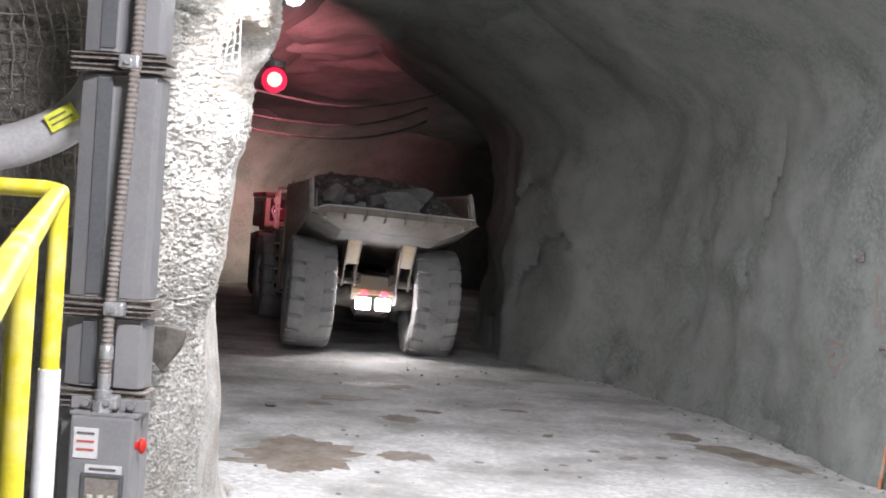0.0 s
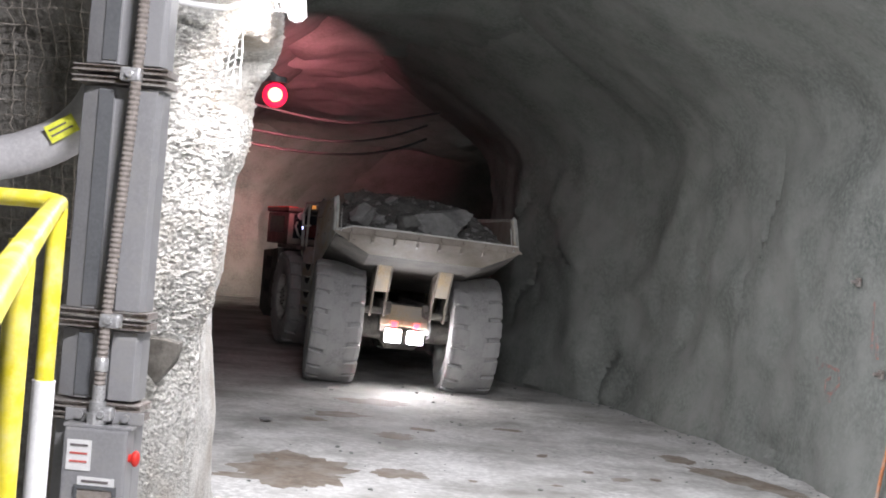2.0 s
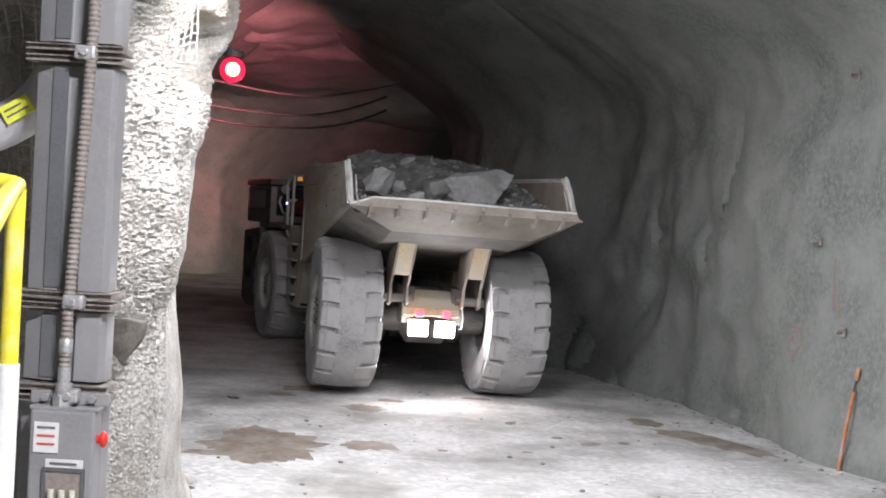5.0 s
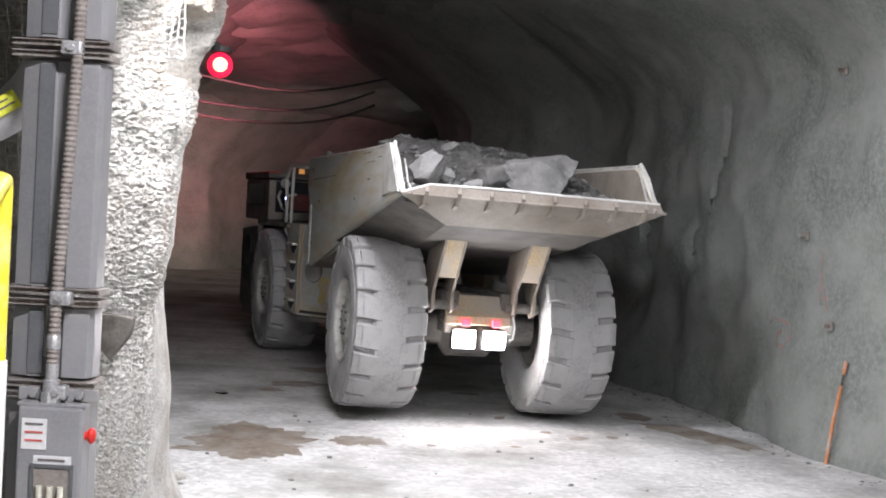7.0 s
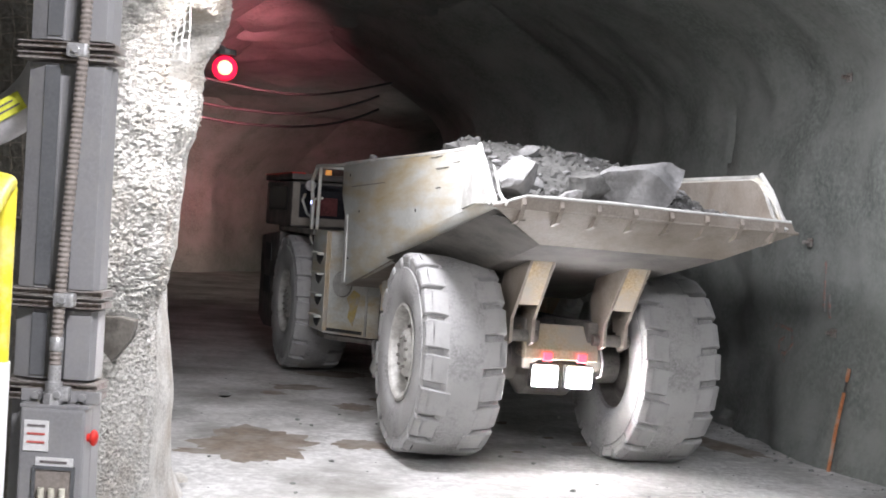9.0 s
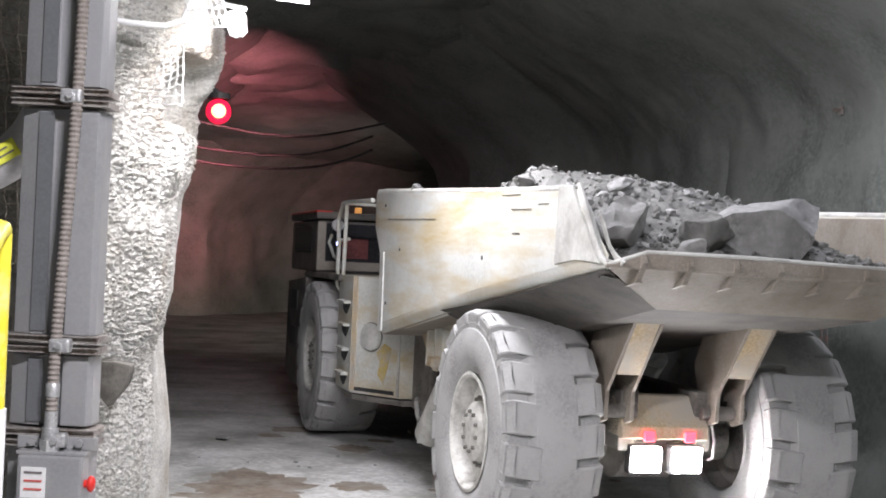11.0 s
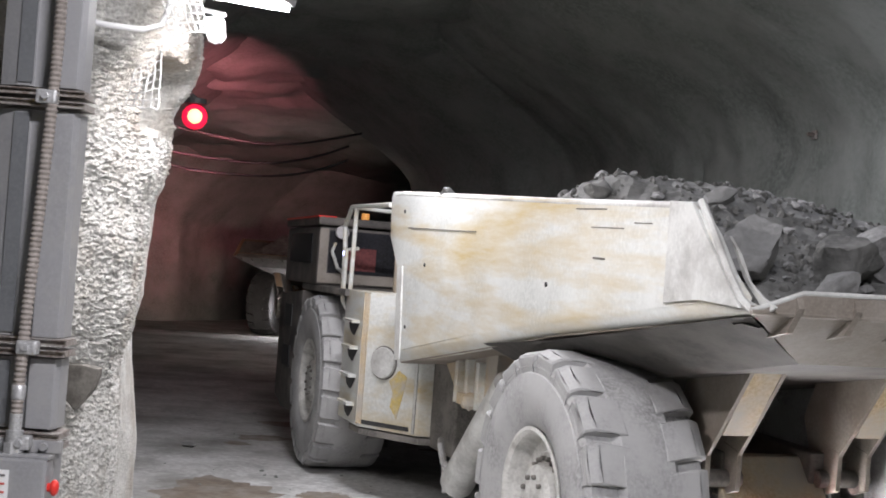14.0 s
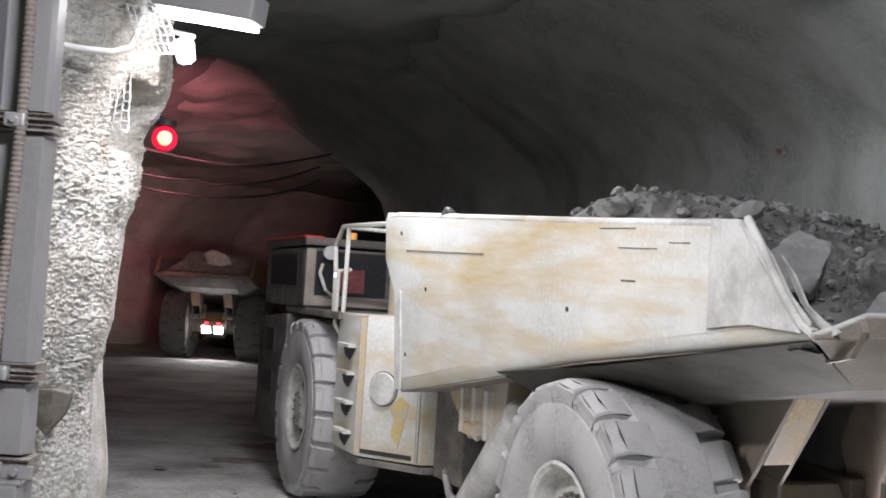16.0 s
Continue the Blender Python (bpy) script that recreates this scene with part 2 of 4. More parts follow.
def disc(x, r, place, thick=0.03, sides=24, axis=0):
    """A flat round plate facing along axis."""
    bm = lathe([(-thick / 2, 0.0005), (-thick / 2, r * 0.94), (-thick * 0.3, r), (thick * 0.3, r), (thick / 2, r * 0.94), (thick / 2, 0.0005)], sides)
    turn = {0: Matrix(), 1: pose(0, 0, 0, 0, 0, 90), 2: pose(0, 0, 0, 0, 90, 0)}[axis]
    bmesh.ops.transform(bm, matrix=Matrix.Translation(place) @ turn, verts=bm.verts)
    return bm


def rock(radius, seed, stretch=(1, 1, 1), rough=0.28, level=2, cuts=6):
    """A broken stone: a ball, cut flat on some sides and roughened."""
    rng = random.Random(seed)
    bm = bmesh.new()
    bmesh.ops.create_icosphere(bm, subdivisions=level, radius=1.0)
    planes = [(Vector((rng.gauss(0, 1), rng.gauss(0, 1), rng.gauss(0, 1))).normalized(), rng.uniform(0.5, 0.8)) for _ in range(cuts)]
    off = Vector((rng.uniform(-50, 50), rng.uniform(-50, 50), rng.uniform(-50, 50)))
    for v in bm.verts:
        p = v.co.copy()
        for n, d in planes:
            k = p.dot(n)
            if k > d:
                p -= n * (k - d)
        p *= 1 + rough * noise.noise(p * 1.7 + off) + 0.4 * rough * noise.noise(p * 4.5 + off)
        v.co = Vector((p.x * stretch[0], p.y * stretch[1], p.z * stretch[2])) * radius
    return bm


def moved(bm, m):
    bmesh.ops.transform(bm, matrix=m, verts=bm.verts)
    return bm


def smooth_step(a, b, x):
    k = min(1.0, max(0.0, (x - a) / (b - a)))
    return k * k * (3 - 2 * k)


# ---- the drift: floor, walls, roof ----
def floor_z(x, y):
    return 0.035 * noise.noise(Vector((x * 0.35, y * 0.35, 3.0))) + 0.012 * noise.noise(Vector((x * 2.1, y * 2.1, 7.0))) - 0.02


def fine_steps(a, b, coarse, dense):
    """Steps from a to b: dense inside the stretch (p, q, step), coarse outside."""
    p, q, s = dense
    out = []
    x = a
    while x < b:
        out.append(x)
        x += s if p <= x < q else coarse
    return out + [b]


def ground_sheet():
    bm = bmesh.new()
    xs, ys = fine_steps(-22, 20, 0.5, (-4, 5, 0.12)), fine_steps(-9, 60, 0.5, (8, 24, 0.14))
    grid = [[bm.verts.new((x, y, floor_z(x, y))) for x in xs] for y in ys]
    for r0, r1 in zip(grid, grid[1:]):
        for k in range(len(xs) - 1):
            bm.faces.new((r0[k], r0[k + 1], r1[k + 1], r1[k]))
    return tagged(part("ground", bm, FLOOR, smooth=True), "pale grey compacted mine floor with dust and ruts", "ground", kind="structure")


class Wall:
    """A rock wall: a line on the floor, drawn up and leaning inwards into the roof, roughened by noise."""

    def __init__(self, line, inward, spring, reach, folds=0.0, lump=0.25, seed=0.0, rows=(), pits=0.0, hollows=(), far_rows=()):
        self.inward, self.spring, self.reach, self.folds, self.lump, self.seed = inward, spring, reach, folds, lump, seed
        self.rows, self.pits, self.hollows, self.far_rows = rows, pits, hollows, far_rows
        self.line = [Vector(p) for p in line]
        self.at = [0.0]
        for a, b in zip(self.line, self.line[1:]):
            self.at.append(self.at[-1] + (b - a).length)
        self.length = self.at[-1]

    def profile(self, z, y):
        if not self.rows:
            return -0.10 * smooth_step(0.0, 1.6, z)

        def along(rows):
            for (z0, a), (z1, b) in zip(rows, rows[1:]):
                if z <= z1:
                    return a + (b - a) * smooth_step(z0, z1, z)
            return rows[-1][1]
        k = smooth_step(8.0, 9.4, y)
        return (1 - k) * along(self.rows) + k * along(self.far_rows)

    def base(self, s):
        for i in range(len(self.at) - 1):
            if s <= self.at[i + 1] or i == len(self.at) - 2:
                k = (s - self.at[i]) / (self.at[i + 1] - self.at[i])
                return self.line[i].lerp(self.line[i + 1], k)

    def side(self, s):
        way = self.base(min(self.length, s + 0.5)) - self.base(max(0.0, s - 0.5))
        return Vector((way.y, -way.x)).normalized() * self.inward

    def point(self, s, z, lift=0.0):
        b, n = self.base(s), self.side(s)
        o = self.reach * smooth_step(self.spring, 6.6, z) ** 1.3 + self.profile(z, b.y)
        p = Vector((b.x, b.y, z))
        o += self.lump * (noise.noise(p * 0.45 + Vector((self.seed, 0, 0))) + 0.45 * noise.noise(p * 1.3) + 0.16 * noise.noise(p * 4.0))
        if self.folds:
            f = noise.noise(Vector((s * 0.5 + 0.35 * z + 0.8 * noise.noise(p * 0.6), self.seed, z * 0.45)))
            o += self.folds * (0.45 - 2.0 * abs(f)) * smooth_step(13.0, 18.0, b.y) * (0.35 + 0.65 * (1 - smooth_step(2.5, 4.5, z)))
            g = noise.noise(Vector((s * 0.55 + 0.22 * z + 0.35 * noise.noise(p * 1.6), self.seed + 9, z * 0.45)))
            o -= 1.3 * self.folds * math.exp(-(g / 0.03) ** 2) * smooth_step(14.0, 17.0, b.y) * (1 - smooth_step(3.2, 4.6, z)) * (0.5 + noise.noise(p * 0.8))
        if self.pits:
            q = Vector((p.x, p.y, p.z * 1.5))
            crack = math.exp(-(noise.noise(q * 24.0 + Vector((3, 1, self.seed))) / 0.10) ** 2) + 0.8 * math.exp(-(noise.noise(q * 40.0) / 0.13) ** 2)
            rough = 0.55 + 0.45 * smooth_step(1.2, 2.0, z) - 0.35 * noise.noise(p * 1.9)
            o += self.pits * rough * (0.8 * noise.noise(p * 4.0) + 0.5 * noise.noise(q * 22.0) + 0.8 * noise.noise(q * 46.0) - 0.6 * crack * (0.5 + 0.9 * noise.noise(p * 2.3))) * (1 - 0.75 * smooth_step(8.2, 9.2, b.y))
        for s0, s1, z0, z1, depth in self.hollows:
            o -= depth * smooth_step(s0 - 0.06, s0 + 0.06, s) * (1 - smooth_step(s1 - 0.15, s1 + 0.1, s)) * smooth_step(z0 - 0.05, z0 + 0.05, z - 0.06 * noise.noise(p * 5)) * (1 - smooth_step(z1 - 0.04, z1 + 0.04, z - 0.05 * noise.noise(p * 5)))
        o += 0.04 * (1 - smooth_step(0.0, 0.3, z)) * (1 + noise.noise(p * 2.0))
        o += lift
        return Vector((b.x + n.x * o, b.y + n.y * o, z))

    def mesh(self, s0, s1, z0, z1, ds, dz):
        bm = bmesh.new()
        ns, nz = max(2, int((s1 - s0) / ds)), max(2, int((z1 - z0) / dz))
        grid = [[bm.verts.new(self.point(s0 + (s1 - s0) * i / ns, z0 + (z1 - z0) * k / nz)) for i in range(ns + 1)] for k in range(nz + 1)]
        for a, b in zip(grid, grid[1:]):
            for i in range(ns):
                bm.faces.new((a[i], a[i + 1], b[i + 1], b[i]))
        return bm

    def nearest(self, x, y):
        return min((self.length * k / 800 for k in range(801)), key=lambda s: (self.base(s) - Vector((x, y))).length)


RIGHT = Wall([(5.6, -9), (5.7, 4), (5.2, 9.5), (4.65, 12.3), (4.0, 14.5), (3.45, 17.0), (2.9, 19.0), (2.2, 21.0), (1.2, 22.3), (0.1, 24.2), (-0.4, 28), (0.6, 32), (4, 36), (14, 40)], -1, 3.9, 3.0, folds=0.13, lump=0.22, seed=4.0)
PILLAR = Wall([(-7, 6.8), (-3.2, 6.45), (-2.1, 6.25), (-1.88, 6.4), (-1.66, 6.75), (-1.52, 7.1), (-1.56, 7.6), (-1.8, 8.6), (-2.3, 10.6), (-2.52, 11.2), (-2.9, 11.8), (-4.2, 13.0)], 1, 4.2, 0.8, lump=0.05, seed=9.0, pits=0.031,
              rows=((-1, -0.2), (1.2, -0.2), (1.75, -0.22), (2.0, -0.17), (2.2, -0.15), (2.6, -0.13), (2.95, -0.04), (3.32, -0.02), (3.44, 0.07), (3.6, 0.12), (6, 0.25)),
              far_rows=((-1, 0.05), (0.1, 0.05), (0.4, -0.02), (0.9, -0.03), (1.8, -0.115), (2.1, -0.06), (2.68, -0.05), (3.19, 0.0), (6, 0.1)), hollows=((5.05, 5.75, 1.62, 1.78, 0.13), (5.86, 6.75, 3.13, 3.48, 0.34)))
LEFT = Wall([(-4.2, 13.0), (-5.4, 18), (-7.0, 26), (-9.0, 34), (-11.5, 42), (-13, 52)], 1, 3.6, 3.0, folds=0.15, seed=14.0)
END = Wall([(-14, 43.5), (-9, 46), (-6.8, 51), (4, 55), (17.5, 56)], 1, 3.0, 3.0, folds=0.15, seed=21.0)
BACK = Wall([(-7, 6.8), (-7.5, 0), (-7, -9)], -1, 3.0, 3.0, seed=31.0)
BEHIND = Wall([(-8, -8.6), (7, -8.6)], -1, 3.0, 3.0, seed=41.0)


def setting():
    ground_sheet()
    tagged(part("wall_right", RIGHT.mesh(0, RIGHT.length, -0.15, 6.8, 0.09, 0.11), ROCK, smooth=True), "folded grey-green sprayed concrete tunnel wall", "tunnel wall", kind="structure")
    s1 = PILLAR.nearest(-2.0, 6.3)
    tagged(part("wall_pillar_front", PILLAR.mesh(0, s1, -0.15, 6.8, 0.07, 0.07), ROCK_DARK, smooth=True), "dark bare rock face behind wire mesh", "tunnel wall", kind="structure")
    s2 = PILLAR.nearest(-1.7, 8.2)
    tagged(part("wall_pillar", join(PILLAR.mesh(s1, s2, 0.7, 4.2, 0.0075, 0.0075), PILLAR.mesh(s1, s2, -0.15, 0.7, 0.05, 0.05), PILLAR.mesh(s1, s2, 4.2, 6.6, 0.05, 0.05), PILLAR.mesh(s2, PILLAR.length, -0.15, 6.6, 0.035, 0.035)), ROCK_PALE, smooth=True), "rough pale sprayed concrete rock corner", "tunnel wall", kind="structure")
    tagged(part("wall_left", LEFT.mesh(0, LEFT.length, -0.15, 6.8, 0.25, 0.25), ROCK, smooth=True), "dark grey rock tunnel wall", "tunnel wall", kind="structure")
    tagged(part("wall_end", END.mesh(0, END.length, -0.15, 6.8, 0.3, 0.3), ROCK, smooth=True), "rough rock wall at the tunnel's bend", "tunnel wall", kind="structure")
    tagged(part("wall_side", BACK.mesh(0, BACK.length, -0.15, 6.8, 0.4, 0.4), ROCK, smooth=True), "plain grey rock wall", "tunnel wall", kind="structure")
    tagged(part("wall_behind", BEHIND.mesh(0, BEHIND.length, -0.15, 6.8, 0.4, 0.4), ROCK, smooth=True), "plain grey rock wall", "tunnel wall", kind="structure")
    bm = bmesh.new()
    xs, ys = fine_steps(-18, 18, 0.6, (-5, 6, 0.22)), fine_steps(-10, 58, 0.6, (8, 30, 0.22))

    def roof(x, y):
        p = Vector((x, y, 0))
        return 6.0 + 0.35 * noise.noise(p * 0.3) + 0.22 * noise.noise(p * 0.9) + 0.06 * noise.noise(p * 3.0)
    grid = [[bm.verts.new((x, y, roof(x, y))) for x in xs] for y in ys]
    for a, b in zip(grid, grid[1:]):
        for k in range(len(xs) - 1):
            bm.faces.new((a[k], b[k], b[k + 1], a[k + 1]))
    tagged(part("ceiling", bm, ROCK, smooth=True), "uneven dark rock roof of the mine tunnel", "ceiling", kind="structure")


setting()


# ---- the haul truck ----
WHEELBASE, HALF, TYRE_R, HINGE = 6.98, 1.145, 1.0, 5.1
WIDE, TALL = 1.14, 1.03  # tyre width and rolling radius over the basic profile
TYRE_SIZE = Matrix.Diagonal((WIDE, TALL, TALL, 1))


def tyre_mesh():
    bm = lathe([(0.30, 0.46), (0.34, 0.50), (0.365, 0.60), (0.375, 0.72), (0.36, 0.83), (0.352, 0.835), (0.348, 0.86), (0.355, 0.875), (0.335, 0.925), (0.19, 0.935), (0.15, 0.982), (0.0, 0.99),
                (-0.15, 0.982), (-0.19, 0.935), (-0.335, 0.925), (-0.355, 0.875), (-0.348, 0.86), (-0.352, 0.835), (-0.36, 0.83), (-0.375, 0.72), (-0.365, 0.60), (-0.34, 0.50), (-0.30, 0.46), (0.30, 0.46)], 64)
    bmesh.ops.transform(bm, matrix=TYRE_SIZE, verts=bm.verts)
    return bm


def lug_mesh(side, worn):
    """One moulded tread lug of the tyre, at the top of the wheel."""
    bm = bmesh.new()
    half = math.pi / LUGS * 0.80
    corner = {}
    for e, ang in enumerate((-half, half)):
        for j, (x, top, low, turn) in enumerate(((0.10, 0.994, 0.92, 0.035), (0.30, 0.997, 0.92, 0.0), (0.364, 0.965, 0.90, 0.0), (0.352, 0.885, 0.86, 0.0))):
            w = math.pi / 2 + ang + turn
            for h, r in enumerate((low, top - worn * (1 if e else 0.4))):
                corner[e, j, h] = bm.verts.new((side * x, r * math.cos(w), r * math.sin(w)))
    for j in range(3):
        bm.faces.new((corner[0, j, 1], corner[1, j, 1], corner[1, j + 1, 1], corner[0, j + 1, 1]))
        for e in (0, 1):
            bm.faces.new((corner[e, j, 0], corner[e, j, 1], corner[e, j + 1, 1], corner[e, j + 1, 0]))
    bm.faces.new((corner[0, 0, 0], corner[1, 0, 0], corner[1, 0, 1], corner[0, 0, 1]))
    bm.faces.new((corner[0, 3, 0], corner[1, 3, 0], corner[1, 3, 1], corner[0, 3, 1]))
    bmesh.ops.bevel(bm, geom=[e for e in bm.edges if not e.is_boundary], offset=0.012, segments=1, affect="EDGES")
    bmesh.ops.transform(bm, matrix=TYRE_SIZE, verts=bm.verts)
    bmesh.ops.recalc_face_normals(bm, faces=bm.faces)
    return as_mesh("tread_lug", bm, TYRE)


def as_mesh(name, bm, material):
    me = bpy.data.meshes.new(name)
    bm.to_mesh(me)
    bm.free()
    me.materials.append(material)
    return me


LUGS = 19
LUG_MESHES = {side: [lug_mesh(side, w) for w in (0.0, 0.008, 0.016)] for side in (1, -1)}
BOLT_MESH = as_mesh("wheel_bolt", disc(0, 0.017, (0, 0, 0), 0.04, 8), UNDER)


def piece(name, mesh, parent, m):
    """One more object on a shared mesh."""
    ob = new(name, mesh)
    ob.parent = parent
    ob.matrix_basis = m
    return ob


def rim_mesh():
    """Dished steel rim, open side towards +x."""
    return lathe([(0.325, 0.47), (0.345, 0.485), (0.35, 0.46), (0.33, 0.435), (0.25, 0.42), (0.22, 0.40), (0.215, 0.33), (0.235, 0.32), (0.235, 0.25), (0.30, 0.235), (0.32, 0.20), (0.325, 0.05), (0.325, 0.0005)], 48)


def wheel(truck, x, y, outer):
    """tyre > rim, hub bolts and inner drum."""
    t = part("tyre", tyre_mesh(), TYRE, truck, "dust-caked rubber tyre with deep lugs", smooth=True)
    flip = Matrix.Diagonal((outer * WIDE, TALL, TALL, 1))
    bm = rim_mesh()
    bmesh.ops.transform(bm, matrix=flip, verts=bm.verts)
    part("rim", bm, RIM, t, "dusty cream steel rim", smooth=True)
    rng = random.Random(int(10 * x + 7 * y))
    for side in (1, -1):
        for k in range(LUGS):
            piece("tread_lug", rng.choice(LUG_MESHES[side]), t, pose(0, 0, 0, 360 * (k + (0.5 if side < 0 else 0)) / LUGS))
    for k in range(24):
        a = 2 * math.pi * k / 24
        piece("wheel_bolt", BOLT_MESH, t, pose(outer * 0.245 * WIDE, 0.285 * math.cos(a), 0.285 * math.sin(a)))
    for k in range(10):
        a = 2 * math.pi * k / 10
        piece("wheel_bolt", BOLT_MESH, t, pose(outer * 0.325 * WIDE, 0.165 * math.cos(a), 0.165 * math.sin(a)))
    bm = lathe([(-outer * 0.31, 0.455), (-outer * 0.16, 0.42), (-outer * 0.12, 0.30), (-outer * 0.20, 0.28), (-outer * 0.22, 0.0005)], 36)
    part("brake_drum", bm, UNDER, t, smooth=True)
    t.matrix_basis = pose(x, y, TYRE_R)
    return t


def build_truck():
    """The loaded articulated truck; +y is its front, the rear axle stands over the origin. Returns the truck, its front frame and wheels."""
    truck = tagged(new("mining_truck"), "dusty cream articulated underground haul truck, loaded with broken rock", "truck", group="haul trucks")
    # dump body
    side = [(3.57, 1.60), (3.66, 2.40), (4.0, 2.68), (4.04, 3.06), (3.98, 3.12), (-1.70, 3.0), (-1.81, 2.97), (-1.98, 2.84), (-2.15, 2.64), (-2.28, 2.52), (-2.34, 2.49), (-1.93, 2.48), (-0.97, 2.35), (0.1, 2.20), (1.57, 1.97)]
    part("dump_body_floor", plate([(3.55, 1.51), (1.57, 1.85), (0.1, 2.10), (-0.97, 2.25), (-1.93, 2.39), (-2.28, 2.46), (-2.28, 2.50), (-1.9, 2.47), (0.1, 2.22), (1.57, 2.0), (3.6, 1.70)], 0, -1.40, 1.40), LIP, truck)
    for sx in (-1, 1):
        s = part("dump_body_side", plate(side, 0, sx * 1.40, sx * 1.46, 0.018), BODY, truck, "worn cream steel side plate with ochre patches", smooth=True)
        if sx > 0:
            s.location.x = -0.06
        part("inner_liner", plate([(3.50, 1.75), (3.58, 2.45), (3.85, 2.72), (3.90, 3.02), (-1.68, 2.965), (-1.79, 2.93), (-1.96, 2.80), (-2.13, 2.60), (-2.24, 2.52), (0.1, 2.25), (1.57, 2.02)], 0, sx * 1.385, sx * 1.397), LIP, s, "scoured brown steel inner face")
        part("top_rail", tube([(sx * 1.43, 3.90, 3.08), (sx * 1.43, 3.7, 3.09), (sx * 1.43, 0, 3.01), (sx * 1.43, -1.72, 2.985)], 0.032, 10), BODY_GREY, s, smooth=True)
        part("rear_flange", plate([(-1.52, 3.02), (-1.76, 3.01), (-1.95, 2.82), (-2.3, 2.48), (-1.9, 2.50), (-1.52, 2.445)], 0, sx * 1.458, sx * 1.48, 0.006), BODY_GREY, s, "bare grey steel flange")
        part("bent_flange", plate([(-1.98, 2.84), (-2.09, 2.75), (-2.20, 2.61), (-2.33, 2.54), (-2.45, 2.50), (-2.37, 2.46), (-2.15, 2.62)], 0, sx * 1.35, sx * 1.365), BODY_GREY, s, "bent worn steel flange")
        part("front_flange", plate([(3.38, 1.56), (3.54, 1.535), (3.645, 2.40), (3.49, 2.42)], 0, sx * 1.458, sx * 1.474, 0.006), BODY_GREY, s)
        part("edge_rib", tube([(sx * 1.43, -1.78, 3.02), (sx * 1.45, -1.97, 2.85), (sx * 1.45, -2.14, 2.65), (sx * 1.45, -2.28, 2.52), (sx * 1.42, -2.37, 2.46)], 0.022, 8), BODY_GREY, s, smooth=True)
        part("lower_fold", tube([(sx * 1.355, 3.56, 1.615), (sx * 1.355, 1.57, 1.95), (sx * 1.355, 0.1, 2.205), (sx * 1.355, -0.97, 2.355), (sx * 1.375, -1.93, 2.465), (sx * 1.41, -2.33, 2.48)], [0.104, 0.104, 0.104, 0.104, 0.08, 0.03], 20), BODY, s, smooth=True)
        part("weld_scar", box(sx * 1.459, sx * 1.463, -0.72, -0.55, 2.655, 2.667), STRAP, s, "brown scuffed scar")
        part("weld_scar", box(sx * 1.459, sx * 1.463, -1.30, -1.08, 2.885, 2.892), STRAP, s, "brown scuffed scar")
        part("weld_scar", box(sx * 1.459, sx * 1.463, -0.7, -0.25, 2.965, 2.973), STRAP, s, "brown scuffed scar")
        part("weld_scar", box(sx * 1.459, sx * 1.464, 1.6, 3.4, 2.775, 2.783), UNDER, s)
        part("weld_scar", box(sx * 1.459, sx * 1.464, -0.95, -0.5, 2.85, 2.857), UNDER, s)
        for y, z in ((3.55, 2.93), (2.85, 2.46), (3.3, 1.87), (0.15, 2.45), (-1.62, 2.86)):
            part("bolt_hole", disc(0, 0.018, (sx * 1.462, y, z), 0.012, 10), BLACK, s)
    part("front_board", plate([(3.60, 1.60), (3.70, 2.40), (3.94, 2.66), (3.98, 3.07), (3.90, 3.07), (3.86, 2.70), (3.62, 2.44), (3.52, 1.60)], 0, -1.40, 1.40), BODY, truck)
    # tail: lip, wedge below it, gussets
    bm = bmesh.new()
    P = [bm.verts.new(c) for c in ((-1.45, -2.38, 2.46), (1.42, -2.38, 2.46), (0.92, -1.95, 2.18), (-0.86, -1.95, 2.18), (-1.45, -2.36, 2.50), (1.42, -2.36, 2.50))]
    for f in ((0, 1, 2, 3), (0, 4, 5, 1)):
        bm.faces.new([P[i] for i in f])
    tail = part("tail_wedge", bm, LIP, truck, "scoured steel tail wedge under the lip")
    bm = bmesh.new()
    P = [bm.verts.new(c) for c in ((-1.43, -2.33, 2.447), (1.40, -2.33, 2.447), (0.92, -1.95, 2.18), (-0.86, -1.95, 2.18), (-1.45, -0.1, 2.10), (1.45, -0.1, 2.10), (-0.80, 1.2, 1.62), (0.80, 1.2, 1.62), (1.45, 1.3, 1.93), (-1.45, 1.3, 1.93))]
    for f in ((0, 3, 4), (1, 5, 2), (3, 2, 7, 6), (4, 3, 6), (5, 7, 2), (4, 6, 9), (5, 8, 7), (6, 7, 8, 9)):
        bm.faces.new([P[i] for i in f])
    # shade under the body is put into this dark colour
    part("underside", bm, SHADED_STEEL, tail, "grimy steel underside, darkened for the shade beneath the body")
    part("tail_board", plate([(-1.43, 2.47), (-1.34, 2.51), (-1.17, 2.57), (-0.4, 2.575), (0.4, 2.565), (1.36, 2.56), (1.41, 2.47)], 1, -2.40, -2.37, 0.004), LIP, tail, "upstanding scoured tail plate")
    part("tail_lip", tube([(-1.46, -2.38, 2.475), (-1.34, -2.39, 2.515), (-1.17, -2.39, 2.575), (-0.4, -2.40, 2.582), (0.4, -2.39, 2.57), (1.36, -2.39, 2.565)], 0.014, 8), BODY_GREY, tail, "bright worn lip edge", smooth=True)
    part("lower_lip", tube([(-1.46, -2.385, 2.47), (0, -2.395, 2.462), (1.44, -2.385, 2.47)], 0.016, 8), LIP, tail, smooth=True)
